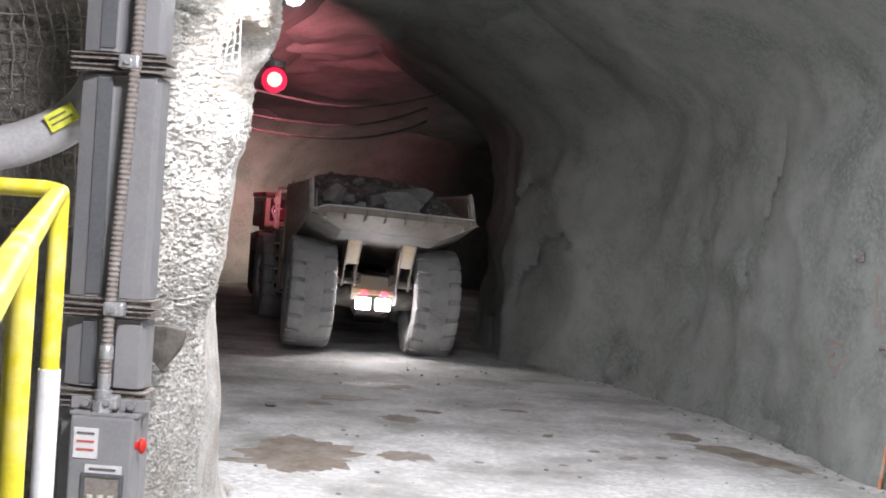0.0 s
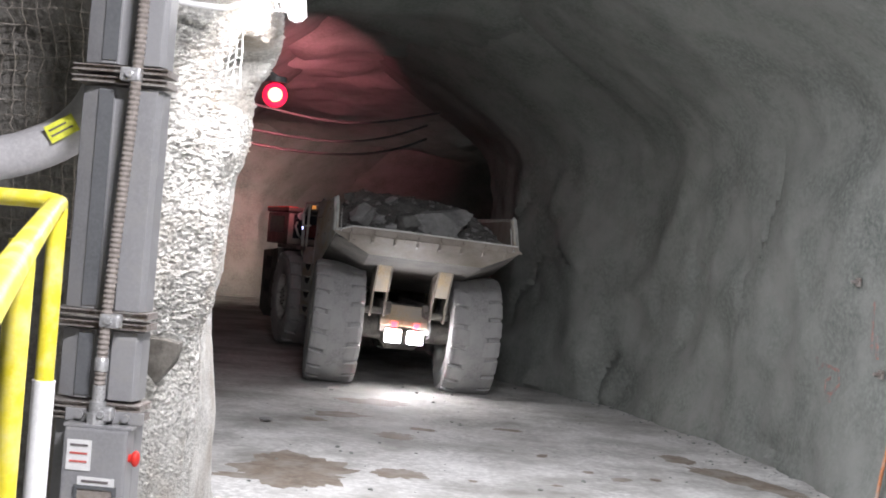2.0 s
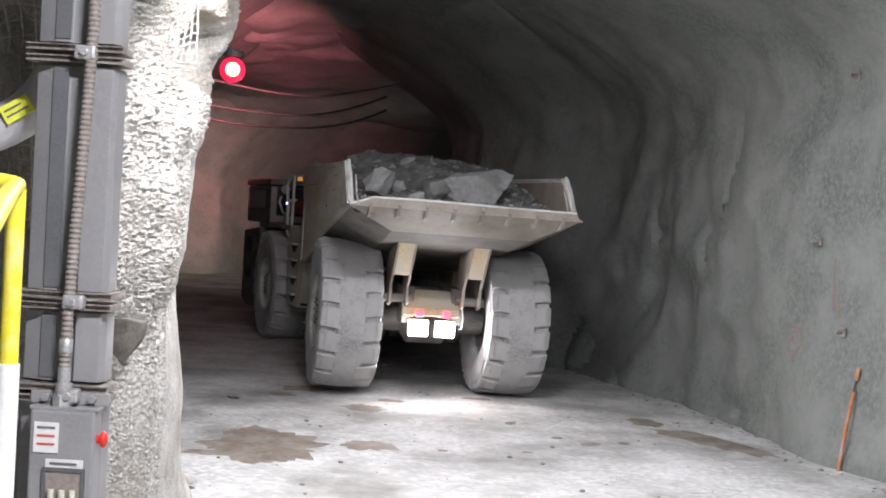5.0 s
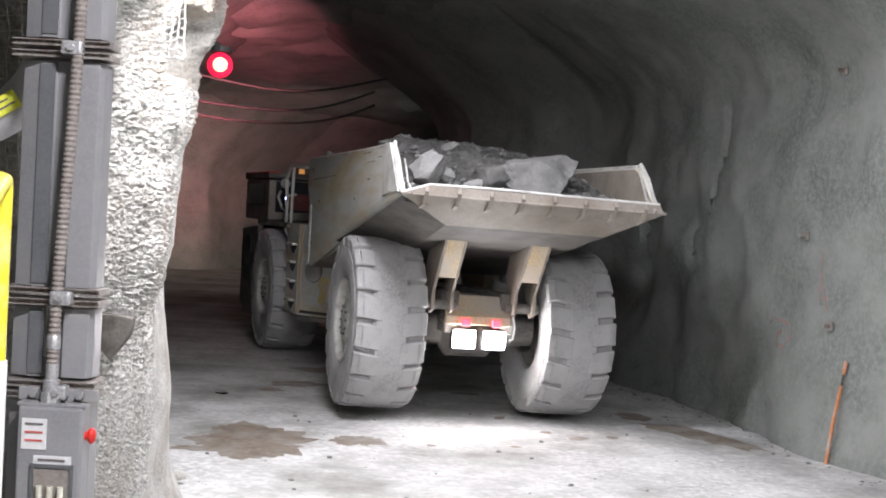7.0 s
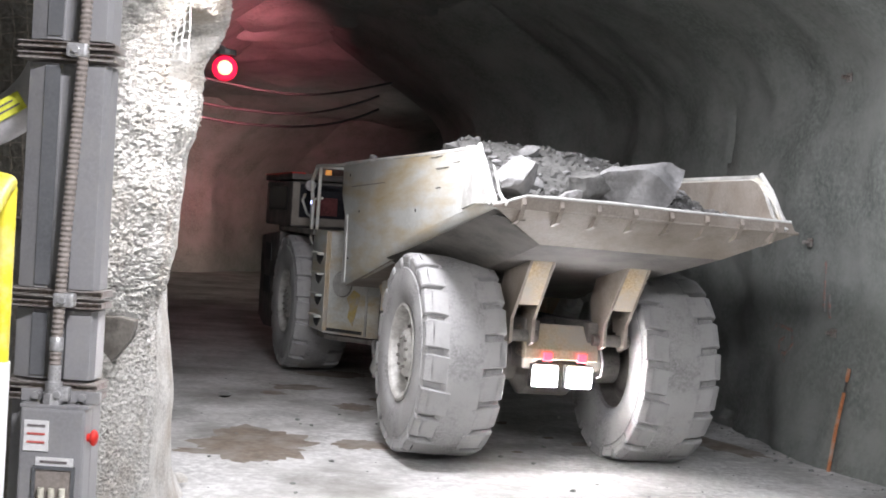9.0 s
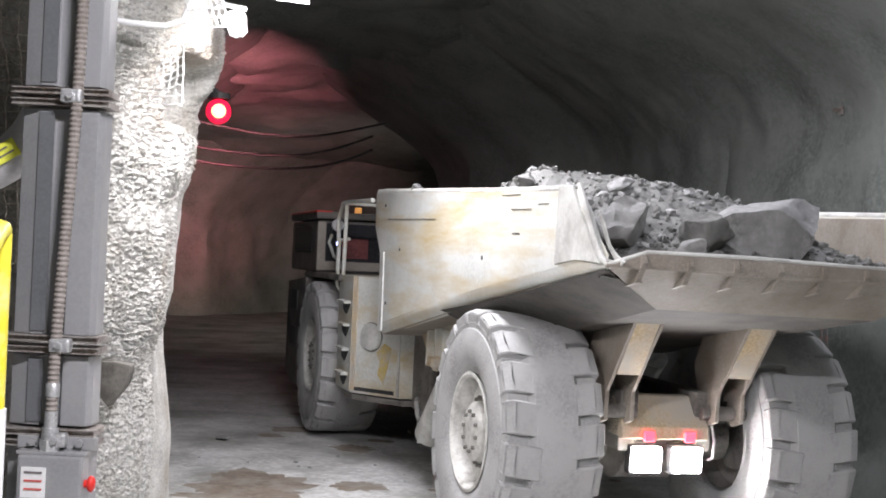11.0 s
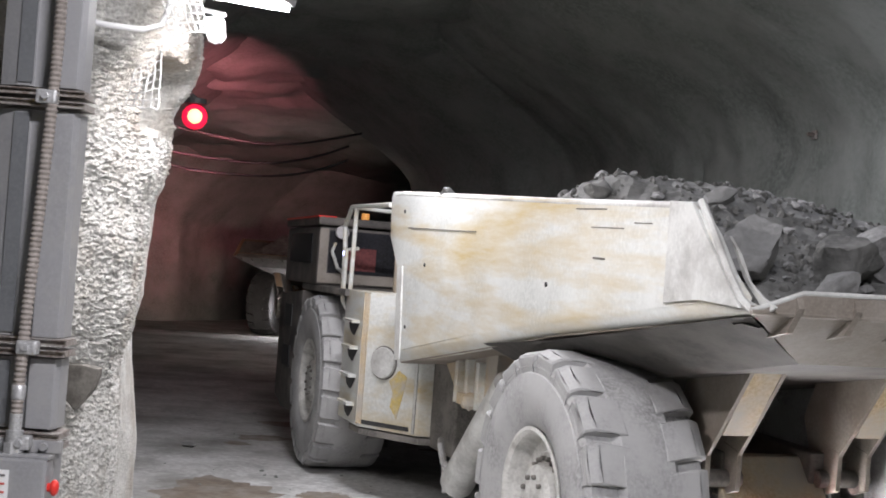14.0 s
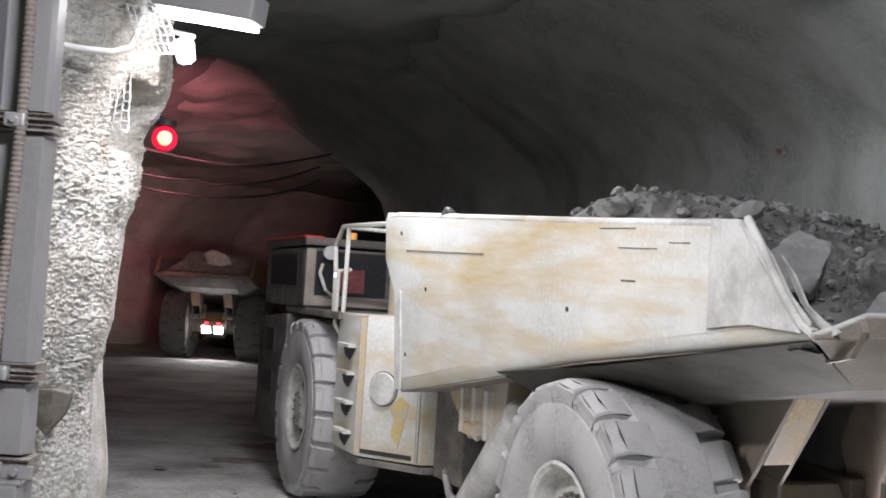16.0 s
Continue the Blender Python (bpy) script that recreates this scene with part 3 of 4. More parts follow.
    for k in range(8):
        x = -1.2 + 2.4 * k / 7
        part("gusset", plate([(-2.405, 2.555), (-2.37, 2.46), (-2.16, 2.33), (-2.34, 2.37), (-2.43, 2.50)], 0, x - 0.018, x + 0.018), LIP, tail)
    # hinge legs
    LEG_SIDE = [(-1.30, 2.26), (-0.50, 2.14), (-0.28, 1.66), (-0.40, 1.36), (-0.66, 1.40)]
    for sx in (-1, 1):
        x = sx * 0.5
        leg = part("hinge_leg", plate([(-1.27, 2.25), (-1.20, 2.25), (-0.76, 1.60), (-0.82, 1.60)], 0, x - 0.10, x + 0.10), BODY_TAN, truck, "ochre steel hinge leg")
        for o in (-0.115, 0.115):
            part("leg_side", plate(LEG_SIDE, 0, x + o - 0.015, x + o + 0.015, 0.004), LIP, leg, "scoured grey steel side plate")
        for o in (-0.115, 0.115):
            part("lug_plate", plate([(-0.70, 1.48), (-0.50, 1.52), (-0.46, 1.25), (-0.56, 1.17), (-0.70, 1.22)], 0, x + o - 0.018, x + o + 0.018, 0.006), LIP, leg)
        part("hinge_pin", tube([(x - 0.2, -0.57, 1.28), (x + 0.2, -0.57, 1.28)], 0.06, 14), UNDER, leg, smooth=True)
    # rear frame, axle, lamps
    frame_ = part("rear_frame", join(box(-0.42, -0.26, -0.55, 3.3, 0.95, 1.45, 0.02), box(0.26, 0.42, -0.55, 3.3, 0.95, 1.45, 0.02), box(-0.42, 0.42, 2.6, 3.4, 0.75, 1.35, 0.03), box(-0.4, 0.4, 0.4, 0.8, 1.0, 1.4, 0.02)), UNDER, truck)
    part("axle", tube([(-0.8, 0, 1.0), (-0.35, 0, 1.0), (-0.25, 0, 1.0), (0.25, 0, 1.0), (0.35, 0, 1.0), (0.8, 0, 1.0)], [0.2, 0.22, 0.36, 0.36, 0.22, 0.2], 20), UNDER, truck, smooth=True)
    bump_ = part("rear_bumper", plate([(-0.50, 1.30), (-0.62, 1.16), (-0.62, 1.06), (-0.30, 1.06), (-0.30, 1.40), (-0.42, 1.40)], 0, -0.42, 0.36, 0.012), BODY_TAN, truck, "dusty ochre rear cross member")
    for x in (-0.19, 0.18):
        part("lamp_housing", box(x - 0.145, x + 0.145, -0.60, -0.50, 0.77, 1.01, 0.02), BLACK, bump_)
        part("work_lamp", box(x - 0.13, x + 0.13, -0.625, -0.604, 0.79, 0.995, 0.02), LAMP_WHITE, bump_, "glaring white working lamp")
        part("tail_light", box(x - 0.045, x + 0.045, -0.66, -0.625, 1.045, 1.13, 0.008), LAMP_RED, bump_, "lit red tail light")
    part("hanging_cable", tube([(0.40, -0.58, 1.2), (0.42, -0.62, 1.05), (0.40, -0.64, 0.92), (0.36, -0.63, 0.90)], 0.012, 6), GALV, bump_)
    for sx in (-1, 1):
        ram = part("tipping_cylinder", tube([(sx * 1.0, 2.88, 0.52), (sx * 1.0, 1.75, 1.55)], 0.155, 20), BODY_GREY, truck, "pale grey hydraulic tipping cylinder", smooth=True)
        part("piston_rod", tube([(sx * 0.98, 1.8, 1.50), (sx * 0.98, 1.45, 1.82)], 0.06, 12), GALV, ram, smooth=True)
        part("hose", tube([(sx * 1.0, 3.0, 0.62), (sx * 1.05, 3.15, 0.66), (sx * 1.05, 3.25, 0.80), (sx * 1.0, 3.4, 0.82)], 0.03, 8), GALV, ram, smooth=True)
        part("hose", tube([(sx * 1.0, 2.92, 0.48), (sx * 1.06, 3.02, 0.42), (sx * 1.04, 3.12, 0.58), (sx * 1.0, 3.3, 0.70)], 0.028, 8), GALV, ram, smooth=True)
        hop = part("cylinder_bracket", plate([(3.45, 1.62), (2.05, 1.80), (2.10, 1.30), (2.85, 1.20)], 0, sx * 1.02, sx * 0.80, 0.015), BODY_TAN, truck, "dusty ochre cylinder bracket")
        for y in (2.35, 2.62, 2.88):
            part("bracket_rib", box(sx * 1.02, sx * 1.07, y - 0.04, y + 0.04, 1.26, 1.66, 0.01), BODY, hop)
        part("valve", join(rock(0.09, 3, level=1), box(-0.05, 0.05, -0.03, 0.2, -0.05, 0.05, 0.01)), BODY_TAN, hop).location = (sx * 1.08, 2.5, 1.32)

    # front unit, origin under the front axle
    front = part("front_frame", join(box(-0.75, 0.75, -3.4, 2.4, 0.62, 1.5, 0.03), box(-0.5, 0.5, -3.95, -3.2, 0.85, 1.25, 0.04)), UNDER, truck)
    for sx in (-1, 1):
        plan = [(sx * 1.37, -1.05), (sx * 1.37, -1.95), (sx * 0.90, -2.62), (sx * 0.60, -2.62), (sx * 0.60, -1.05)]
        panel = part("side_panel", plate(plan, 2, 0.72, 2.14, 0.02), BODY, front, "dusty cream rear wing panel", smooth=True)
        rear = pose(sx * 1.37, -1.95, 0, 0, 0, -sx * 35.05)  # along the slanting rear face of the wing: -y inwards, sx * x outwards

        def on_face(bm):
            bmesh.ops.transform(bm, matrix=rear, verts=bm.verts)
            return bm
        part("panel_corner", on_face(box(sx * -0.01, sx * 0.014, -0.08, -0.015, 0.76, 2.13, 0.008)), BODY_TAN, panel)
        part("round_cover", on_face(disc(0, 0.165, (0, -0.33, 1.42), 0.07, 28)), BODY_GREY, panel, "round grey cover plate", smooth=True)
        part("cover_seam", on_face(disc(0, 0.178, (0, -0.33, 1.42), 0.02, 28)), UNDER, panel)
        part("paint_patch", on_face(plate([(-0.42, 1.24), (-0.55, 1.36), (-0.66, 1.30), (-0.60, 1.05), (-0.55, 0.86), (-0.45, 0.98), (-0.48, 1.12)], 0, sx * -0.004, sx * 0.004)), OCHRE, panel, "smeared ochre paint patch")
        part("edge_trim", on_face(box(sx * -0.01, sx * 0.012, -0.80, -0.77, 0.74, 2.12, 0.006)), BODY_GREY, panel)
        part("step_slot", on_face(box(sx * -0.01, sx * 0.006, -0.72, -0.06, 0.755, 0.80)), BLACK, panel)
        for z in (0.92, 1.22, 1.52, 1.80):
            hold = part("foothold", box(sx * 1.365, sx * 1.45, -1.80, -1.36, z, z + 0.025, 0.006), BODY, panel)
            # flat black plate drawn for the shade in the hollow under the foothold
            part("recess", plate([(-1.80, z - 0.005), (-1.36, z - 0.005), (-1.44, z - 0.10), (-1.60, z - 0.14)], 0, sx * 1.368, sx * 1.385), BLACK, hold)
        part("step_tread", plate([(sx * 1.34, -1.5), (sx * 1.34, -1.97), (sx * 0.88, -2.66), (sx * 0.60, -2.66), (sx * 0.60, -1.5)], 2, 0.64, 0.705, 0.006), UNDER, front)
        part("mudguard", tube([(sx * 1.12, 1.12 * math.cos(a), 1.0 + 1.14 * math.sin(a)) for a in (radians(k) for k in range(35, 136, 10))], 0.05, 6), BLACK, front)
        part("nose_side", plate([(1.15, 2.05), (2.75, 1.95), (2.75, 0.55), (2.2, 0.42), (1.45, 0.45), (1.2, 1.2)], 0, sx * 1.45, sx * 0.75, 0.03), DARK_PAINT, front, "dark dusty nose panel", smooth=True)
        # unseen hood, added to hold the head lamp's beam off floor and roof
        hood = part("lamp_hood", join(box(sx * 1.24, sx * 1.08, 2.75, 2.97, 1.62, 1.64), box(sx * 1.24, sx * 1.08, 2.75, 3.2, 1.50, 1.52), box(sx * 1.24, sx * 1.22, 2.75, 3.2, 1.52, 1.62), box(sx * 1.10, sx * 1.08, 2.75, 3.2, 1.52, 1.62)), BLACK, front)
        part("head_lamp", box(sx * 1.195, sx * 1.125, 2.755, 2.775, 1.545, 1.595, 0.004), LAMP_HEAD, hood, "lit head lamp")
        for z in (1.0, 1.55):
            part("side_vent", box(sx * 1.455, sx * 1.462, 1.75, 2.25, z, z + 0.28, 0.004), BLACK, front)
    part("deck", box(-1.42, 1.42, -1.2, 1.4, 2.06, 2.14, 0.02), UNDER, front)
    part("nose", box(-0.80, 0.80, 1.2, 2.75, 0.6, 2.0, 0.05), DARK_PAINT, front)
    part("engine_hood", box(-0.2, 1.38, -0.6, 2.6, 2.14, 2.62, 0.06), BODY_TAN, front, "dusty ochre engine cover")
    cab = part("cab", join(box(-1.45, -0.35, 0.35, 2.55, 2.14, 2.86, 0.05), box(-1.47, -0.30, 0.30, 2.62, 2.88, 2.98, 0.03)), DARK_PAINT, front, "dark dusty driver's cab")
    part("cab_back_panel", join(box(-1.44, -1.33, 0.334, 0.346, 2.17, 2.84, 0.003), box(-1.33, -0.40, 0.334, 0.346, 2.17, 2.29, 0.003)), LIP, cab, "dusty tan cab back panel")
    # added red strip imitates the beacon's light on the roof edge
    part("roof_strip", box(-1.478, -1.25, 0.32, 2.58, 2.972, 2.995, 0.006), RED_KNOB, cab, "red beacon light on the cab roof edge, put in as a red strip")
    part("seat_back", box(-1.10, -0.72, 0.318, 0.328, 2.34, 2.62, 0.006), SEAT, cab, "dark red seat back behind the cab window")
    part("rear_window", box(-1.32, -0.45, 0.330, 0.337, 2.30, 2.82, 0.003), GLASS_DARK, cab)
    part("side_window", box(-1.462, -1.452, 0.7, 2.2, 2.40, 2.78, 0.004), GLASS_DARK, cab)
    part("door_handle", tube([(-1.47, 0.62, 1.95), (-1.50, 0.62, 1.9), (-1.50, 0.62, 1.75), (-1.47, 0.58, 1.72)], 0.018, 8), GALV, cab)
    part("cab_lamp", disc(0, 0.085, (-1.18, 0.26, 2.80), 0.06, 20, 1), HOSE, cab, "round white cab lamp")
    part("lamp_guard", tube([(-1.25, 0.30, 2.66), (-1.30, 0.22, 2.56), (-1.22, 0.22, 2.36), (-1.12, 0.30, 2.30)], 0.022, 8), BODY, cab, smooth=True)
    part("beacon", disc(0, 0.05, (-0.85, 0.5, 3.02), 0.09, 14, 2), LAMP_AMBER, cab, "amber beacon")
    rail = part("guard_rail", join(tube([(-1.32, -0.62, 2.14), (-1.32, -0.60, 2.55), (-1.32, -0.52, 2.86), (-1.32, -0.82, 3.07), (-1.32, -1.1, 3.07), (-1.30, -2.5, 3.05)], 0.028, 8),
                                   tube([(-1.32, -1.05, 3.06), (-1.33, -1.05, 2.14)], 0.026, 8), tube([(-1.25, -0.95, 2.60), (-1.38, -0.95, 2.58), (-1.38, -0.92, 2.0), (-1.28, -0.9, 1.85)], 0.024, 8),
                                   tube([(-1.32, -0.58, 2.58), (-1.25, -0.95, 2.60)], 0.02, 8), tube([(-0.5, -0.9, 3.04), (-1.32, -0.82, 3.07)], 0.024, 8)), BODY, front, "bent cream hand rail", smooth=True)
    part("marker_lamp", box(-1.395, -1.36, -0.84, -0.80, 2.51, 2.56, 0.008), LAMP_SMALL, rail, "small bluish marker lamp")
    part("air_cleaner", join(tube([(-0.75, -1.35, 2.14), (-0.75, -1.35, 2.80), (-0.75, -1.35, 2.88)], [0.16, 0.16, 0.10], 18), tube([(-0.75, -1.35, 2.55), (-0.75, -1.35, 2.62)], 0.175, 18)), BODY_TAN, front, smooth=True)
    part("exhaust_pipe", tube([(-0.45, -1.75, 2.1), (-0.45, -1.75, 2.75), (-0.45, -1.6, 2.92)], 0.07, 12), UNDER, front, smooth=True)
    part("hose_bundle", join(*[tube([(-1.0 + 0.07 * k, -2.0, 2.15), (-1.0 + 0.07 * k, -2.05, 2.5), (-0.95 + 0.08 * k, -2.2, 2.75), (-0.9 + 0.06 * k, -2.6, 2.6)], 0.022, 6) for k in range(5)]), BLACK, front, smooth=True)
    part("front_axle", tube([(-0.8, 0, 1.0), (-0.3, 0, 1.0), (0.3, 0, 1.0), (0.8, 0, 1.0)], [0.2, 0.3, 0.3, 0.2], 16), UNDER, front, smooth=True)
    front.location = (0, WHEELBASE, 0)
    for x, y in ((-HALF, 0), (HALF, 0), (-HALF, WHEELBASE), (HALF, WHEELBASE)):
        wheel(truck, x, y, -1 if x < 0 else 1)
    return truck


# ---- the load ----
def load_height(x, y):
    """Height of the heaped rock over the truck's floor at (x, y) in the truck's space."""
    k = 1 - smooth_step(0.9, 1.42, abs(x))
    ridge = smooth_step(-2.0, 0.5, y) * (1 - smooth_step(0.5, 2.4, y))
    return 2.48 + 0.16 * smooth_step(-2.25, -1.6, y) + 0.68 * ridge * (0.40 + 0.60 * k) * (1 - 0.20 * smooth_step(0.0, 1.2, x)) + 0.07 * noise.noise(Vector((x * 2.2, y * 2.2, 1.0)))


def build_load():
    rng = random.Random(12)
    bits = []
    bm = bmesh.new()
    xs, ys = [-1.38 + 0.06 * k for k in range(47)], [-2.25 + 0.07 * k for k in range(87)]
    grid = [[bm.verts.new((x, y, load_height(x, y) - 0.08 + 0.04 * noise.noise(Vector((x * 9, y * 9, 0))))) for x in xs] for y in ys]
    for a, b in zip(grid, grid[1:]):
        for k in range(len(xs) - 1):
            bm.faces.new((a[k], a[k + 1], b[k + 1], b[k]))
    bits.append(bm)
    for k in range(1900):
        x, y = rng.uniform(-1.33, 1.33), rng.uniform(-2.1, 3.5)
        r = rng.choice((0.013, 0.015, 0.018, 0.02, 0.025, 0.03, 0.042))
        s = rock(r, k + 100, (1, rng.uniform(0.7, 1.2), rng.uniform(0.5, 0.9)), level=1)
        bmesh.ops.transform(s, matrix=pose(x, y, load_height(x, y) - 0.08 + r * 0.3, rng.uniform(0, 360), rng.uniform(0, 360), rng.uniform(0, 360)), verts=s.verts)
        bits.append(s)
    pale = []
    for k in range(150):
        x, y = rng.uniform(-1.3, 1.3), rng.uniform(-2.0, 2.2)
        r = rng.choice((0.025, 0.03, 0.035, 0.042, 0.06))
        st = rock(r, k + 3000, (1.2, rng.uniform(0.8, 1.2), rng.uniform(0.4, 0.7)), level=1)
        bmesh.ops.transform(st, matrix=pose(x, y, load_height(x, y) - 0.075 + r * 0.35, rng.uniform(-25, 25), rng.uniform(-25, 25), rng.uniform(0, 360)), verts=st.verts)
        pale.append(st)
    pale = tagged(part("pale_rubble", join(*pale), ORE_PALE), "pale broken stones strewn over the loaded ore", "rubble", kind="stuff")
    heap = tagged(part("rubble_heap", join(*bits), ORE), "heap of grey broken ore in the dump body", "rubble", kind="stuff")
    stones = []
    for k, (x, y, r, st, m) in enumerate(((0.20, -1.38, 0.46, (1.22, 0.85, 0.70), ORE_PALE), (-1.02, -1.6, 0.24, (1.05, 0.8, 0.9), ORE_PALE), (-0.30, -1.5, 0.22, (1.1, 0.8, 0.9), ORE), (-0.75, -1.2, 0.13, (1.1, 0.8, 0.7), ORE_PALE), (0.0, -1.0, 0.12, (1.1, 0.9, 0.7), ORE_PALE), (-0.45, -0.3, 0.13, (1.2, 0.9, 0.6), ORE_PALE), (-1.1, 0.15, 0.14, (0.9, 1.2, 0.6), ORE), (-0.62, -1.85, 0.15, (1.2, 0.9, 0.7), ORE_PALE), (-1.38, 2.55, 0.11, (0.7, 1.3, 0.5), ORE_PALE), (-0.2, -1.95, 0.12, (1.3, 0.8, 0.6), ORE_PALE))):
        b = rock(r * 1.12, 3165 if k == 0 else int(1000 * (x + 3) + 100 * y), st, 0.16, 4, 16)
        z = load_height(x, y) + (r * 0.22 - 0.06 * (k == 0) if r > 0.2 else -0.07) if abs(x) < 1.3 else 3.08
        ob = part("boulder", b, m, None, "pale grey angular boulder on the loaded ore" if m is ORE_PALE else "dark grey angular boulder on the loaded ore", smooth=True)
        ob.data.set_sharp_from_angle(angle=radians(24))
        tagged(ob, category="boulder", group="boulders in the truck")
        stones.append((ob, pose(x, y, z, 10 * x, 15 * y, 37 * x)))
    return heap, pale, stones


truck = build_truck()
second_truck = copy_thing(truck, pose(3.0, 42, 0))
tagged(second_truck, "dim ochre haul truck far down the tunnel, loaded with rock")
# darker material copies stand in for the dim light on the far truck
DIM_RUBBER = mat("dimmed_rubber", (0.03, 0.03, 0.03), (0.06, 0.06, 0.06), 3.0, 0.9, 0.3, 38.0)
DIM_OCHRE = mat("dimmed_ochre_paint", (0.07, 0.045, 0.026), (0.12, 0.075, 0.038), 2.5, 0.75, 0.2, 35.0)
DIMMED = {TYRE: DIM_RUBBER, BODY: DIM_OCHRE, BODY_GREY: DIM_OCHRE, BODY_TAN: DIM_OCHRE, LIP: SHADED_STEEL, RIM: UNDER, LAMP_HEAD: GLASS_DARK}
# meshes recoloured for that dim light, by original mesh name
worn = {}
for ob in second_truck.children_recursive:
    if ob.data and ob.data.materials[0] in DIMMED:
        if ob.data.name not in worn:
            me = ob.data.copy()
            me.materials[0] = DIMMED[ob.data.materials[0]]
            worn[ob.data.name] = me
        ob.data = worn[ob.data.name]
heap, pale_rubble, stones = build_load()
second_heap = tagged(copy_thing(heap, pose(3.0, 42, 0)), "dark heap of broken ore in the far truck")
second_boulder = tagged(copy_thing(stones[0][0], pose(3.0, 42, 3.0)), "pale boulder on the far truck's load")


# ---- fittings on the rock corner ----
def cable_cabinet():
    """Tall grey sheet-steel cable riser, in sections between strut channels."""
    riser = tagged(new("cable_riser"), "tall grey enamelled steel cable riser fixed to the rock corner", "cable riser")
    for z0, z1 in ((0.02, 1.53), (1.63, 1.93), (2.02, 2.99), (3.09, 5.0)):
        p = part("riser_cover", plate([(-1.885, 5.62), (-1.885, 5.50), (-1.80, 5.46), (-1.745, 5.46), (-1.735, 5.485), (-1.665, 5.485), (-1.655, 5.46), (-1.545, 5.455), (-1.53, 5.50), (-1.53, 5.62)], 2, z0, z1, 0.004), TRAY, riser)
        part("recess_strip", box(-1.80, -1.735, 5.452, 5.459, z0 + 0.015, z1 - 0.015), TRAY_DARK, p)
    for z in (3.04, 1.98, 1.58):
        for dz in (-0.024, 0.024):
            c = part("strut_channel", join(box(-1.915, -1.50, 5.42, 5.62, z + dz - 0.014, z + dz - 0.009), box(-1.915, -1.50, 5.42, 5.62, z + dz + 0.009, z + dz + 0.014), box(-1.915, -1.50, 5.44, 5.60, z + dz - 0.009, z + dz + 0.009)), STRUT, riser, "rust-stained strut channel")
        part("conduit_clamp", join(box(-1.69, -1.60, 5.36, 5.42, z - 0.03, z + 0.03, 0.012), disc(0, 0.016, (-1.645, 5.35, z), 0.02, 8, 1)), GALV, riser, "galvanised conduit clamp")
    pts = [(-1.672 + 0.055 * smooth_step(1.6, 3.4, z), 5.39, z) for z in (1.63 + 0.011 * k for k in range(290))]
    part("flexible_conduit", tube(pts, 0.021, 10, ripple=0.006), CONDUIT, riser, "ribbed flexible conduit", smooth=True)
    part("conduit_gland", join(tube([(-1.672, 5.39, 1.53), (-1.672, 5.39, 1.58)], 0.045, 8), tube([(-1.672, 5.39, 1.58), (-1.672, 5.39, 1.63)], 0.036, 12), tube([(-1.672, 5.39, 1.63), (-1.672, 5.39, 1.70)], 0.027, 12)), GALV, riser, "galvanised conduit gland", smooth=True)
    part("conduit_coupling", tube([(-1.67, 5.39, 1.76), (-1.67, 5.39, 1.765), (-1.67, 5.39, 1.815), (-1.67, 5.39, 1.82)], [0.026, 0.03, 0.03, 0.026], 12), GALV, riser, "bright conduit coupling", smooth=True)


def switch_box():
    ob = tagged(new("switch_box"), "grey steel fused disconnect switch box below the cable riser", "switch box")
    ob.location = (0.02, 0.085, 0.0)
    part("case", join(box(-1.81, -1.535, 5.25, 5.365, 0.75, 1.52, 0.012), box(-1.82, -1.525, 5.26, 5.36, 1.52, 1.535, 0.004)), TRAY, ob)
    part("mounting_lug", join(box(-1.84, -1.50, 5.33, 5.365, 1.535, 1.59, 0.006), disc(0, 0.018, (-1.77, 5.318, 1.565), 0.03, 8, 1), disc(0, 0.018, (-1.57, 5.318, 1.565), 0.03, 8, 1)), TRAY, ob)
    lab = part("warning_label", box(-1.79, -1.685, 5.244, 5.249, 1.34, 1.47), WHITE, ob, "white label with lines of red print")
    for k, z in enumerate((1.45, 1.415, 1.38)):
        part("print_bar", box(-1.775, -1.70, 5.240, 5.2435, z - 0.006, z + 0.002), RED_INK if k else INK, lab)
    lab = part("name_label", box(-1.735, -1.575, 5.244, 5.249, 1.28, 1.315), WHITE, ob, "narrow white label")
    part("print_bar", box(-1.715, -1.60, 5.240, 5.2435, 1.293, 1.302), INK, lab)
    win = part("fuse_window", box(-1.73, -1.58, 5.242, 5.249, 0.85, 1.265), CONDUIT, ob, "brownish window over the fuses")
    part("window_frame", join(box(-1.745, -1.73, 5.235, 5.249, 0.83, 1.28), box(-1.58, -1.565, 5.235, 5.249, 0.83, 1.28), box(-1.73, -1.58, 5.235, 5.249, 1.265, 1.28)), TRAY_DARK, win)
    for x in (-1.70, -1.655, -1.61):
        part("fuse", join(tube([(x, 5.225, 1.19), (x, 5.225, 1.04)], 0.014, 10), tube([(x, 5.225, 1.02), (x, 5.225, 0.88)], 0.014, 10)), FUSE, win, "pale fuse cartridge", smooth=True)
    part("fuse_clip", box(-1.725, -1.585, 5.228, 5.241, 1.10, 1.115), GALV, win)
    part("switch_knob", join(tube([(-1.54, 5.30, 1.40), (-1.515, 5.30, 1.40)], 0.018, 12), moved(rock(0.028, 2, (0.7, 1, 1.3), 0.02, 2, 0), Matrix.Translation((-1.508, 5.30, 1.40)))), RED_KNOB, ob, "red switch knob", smooth=True)


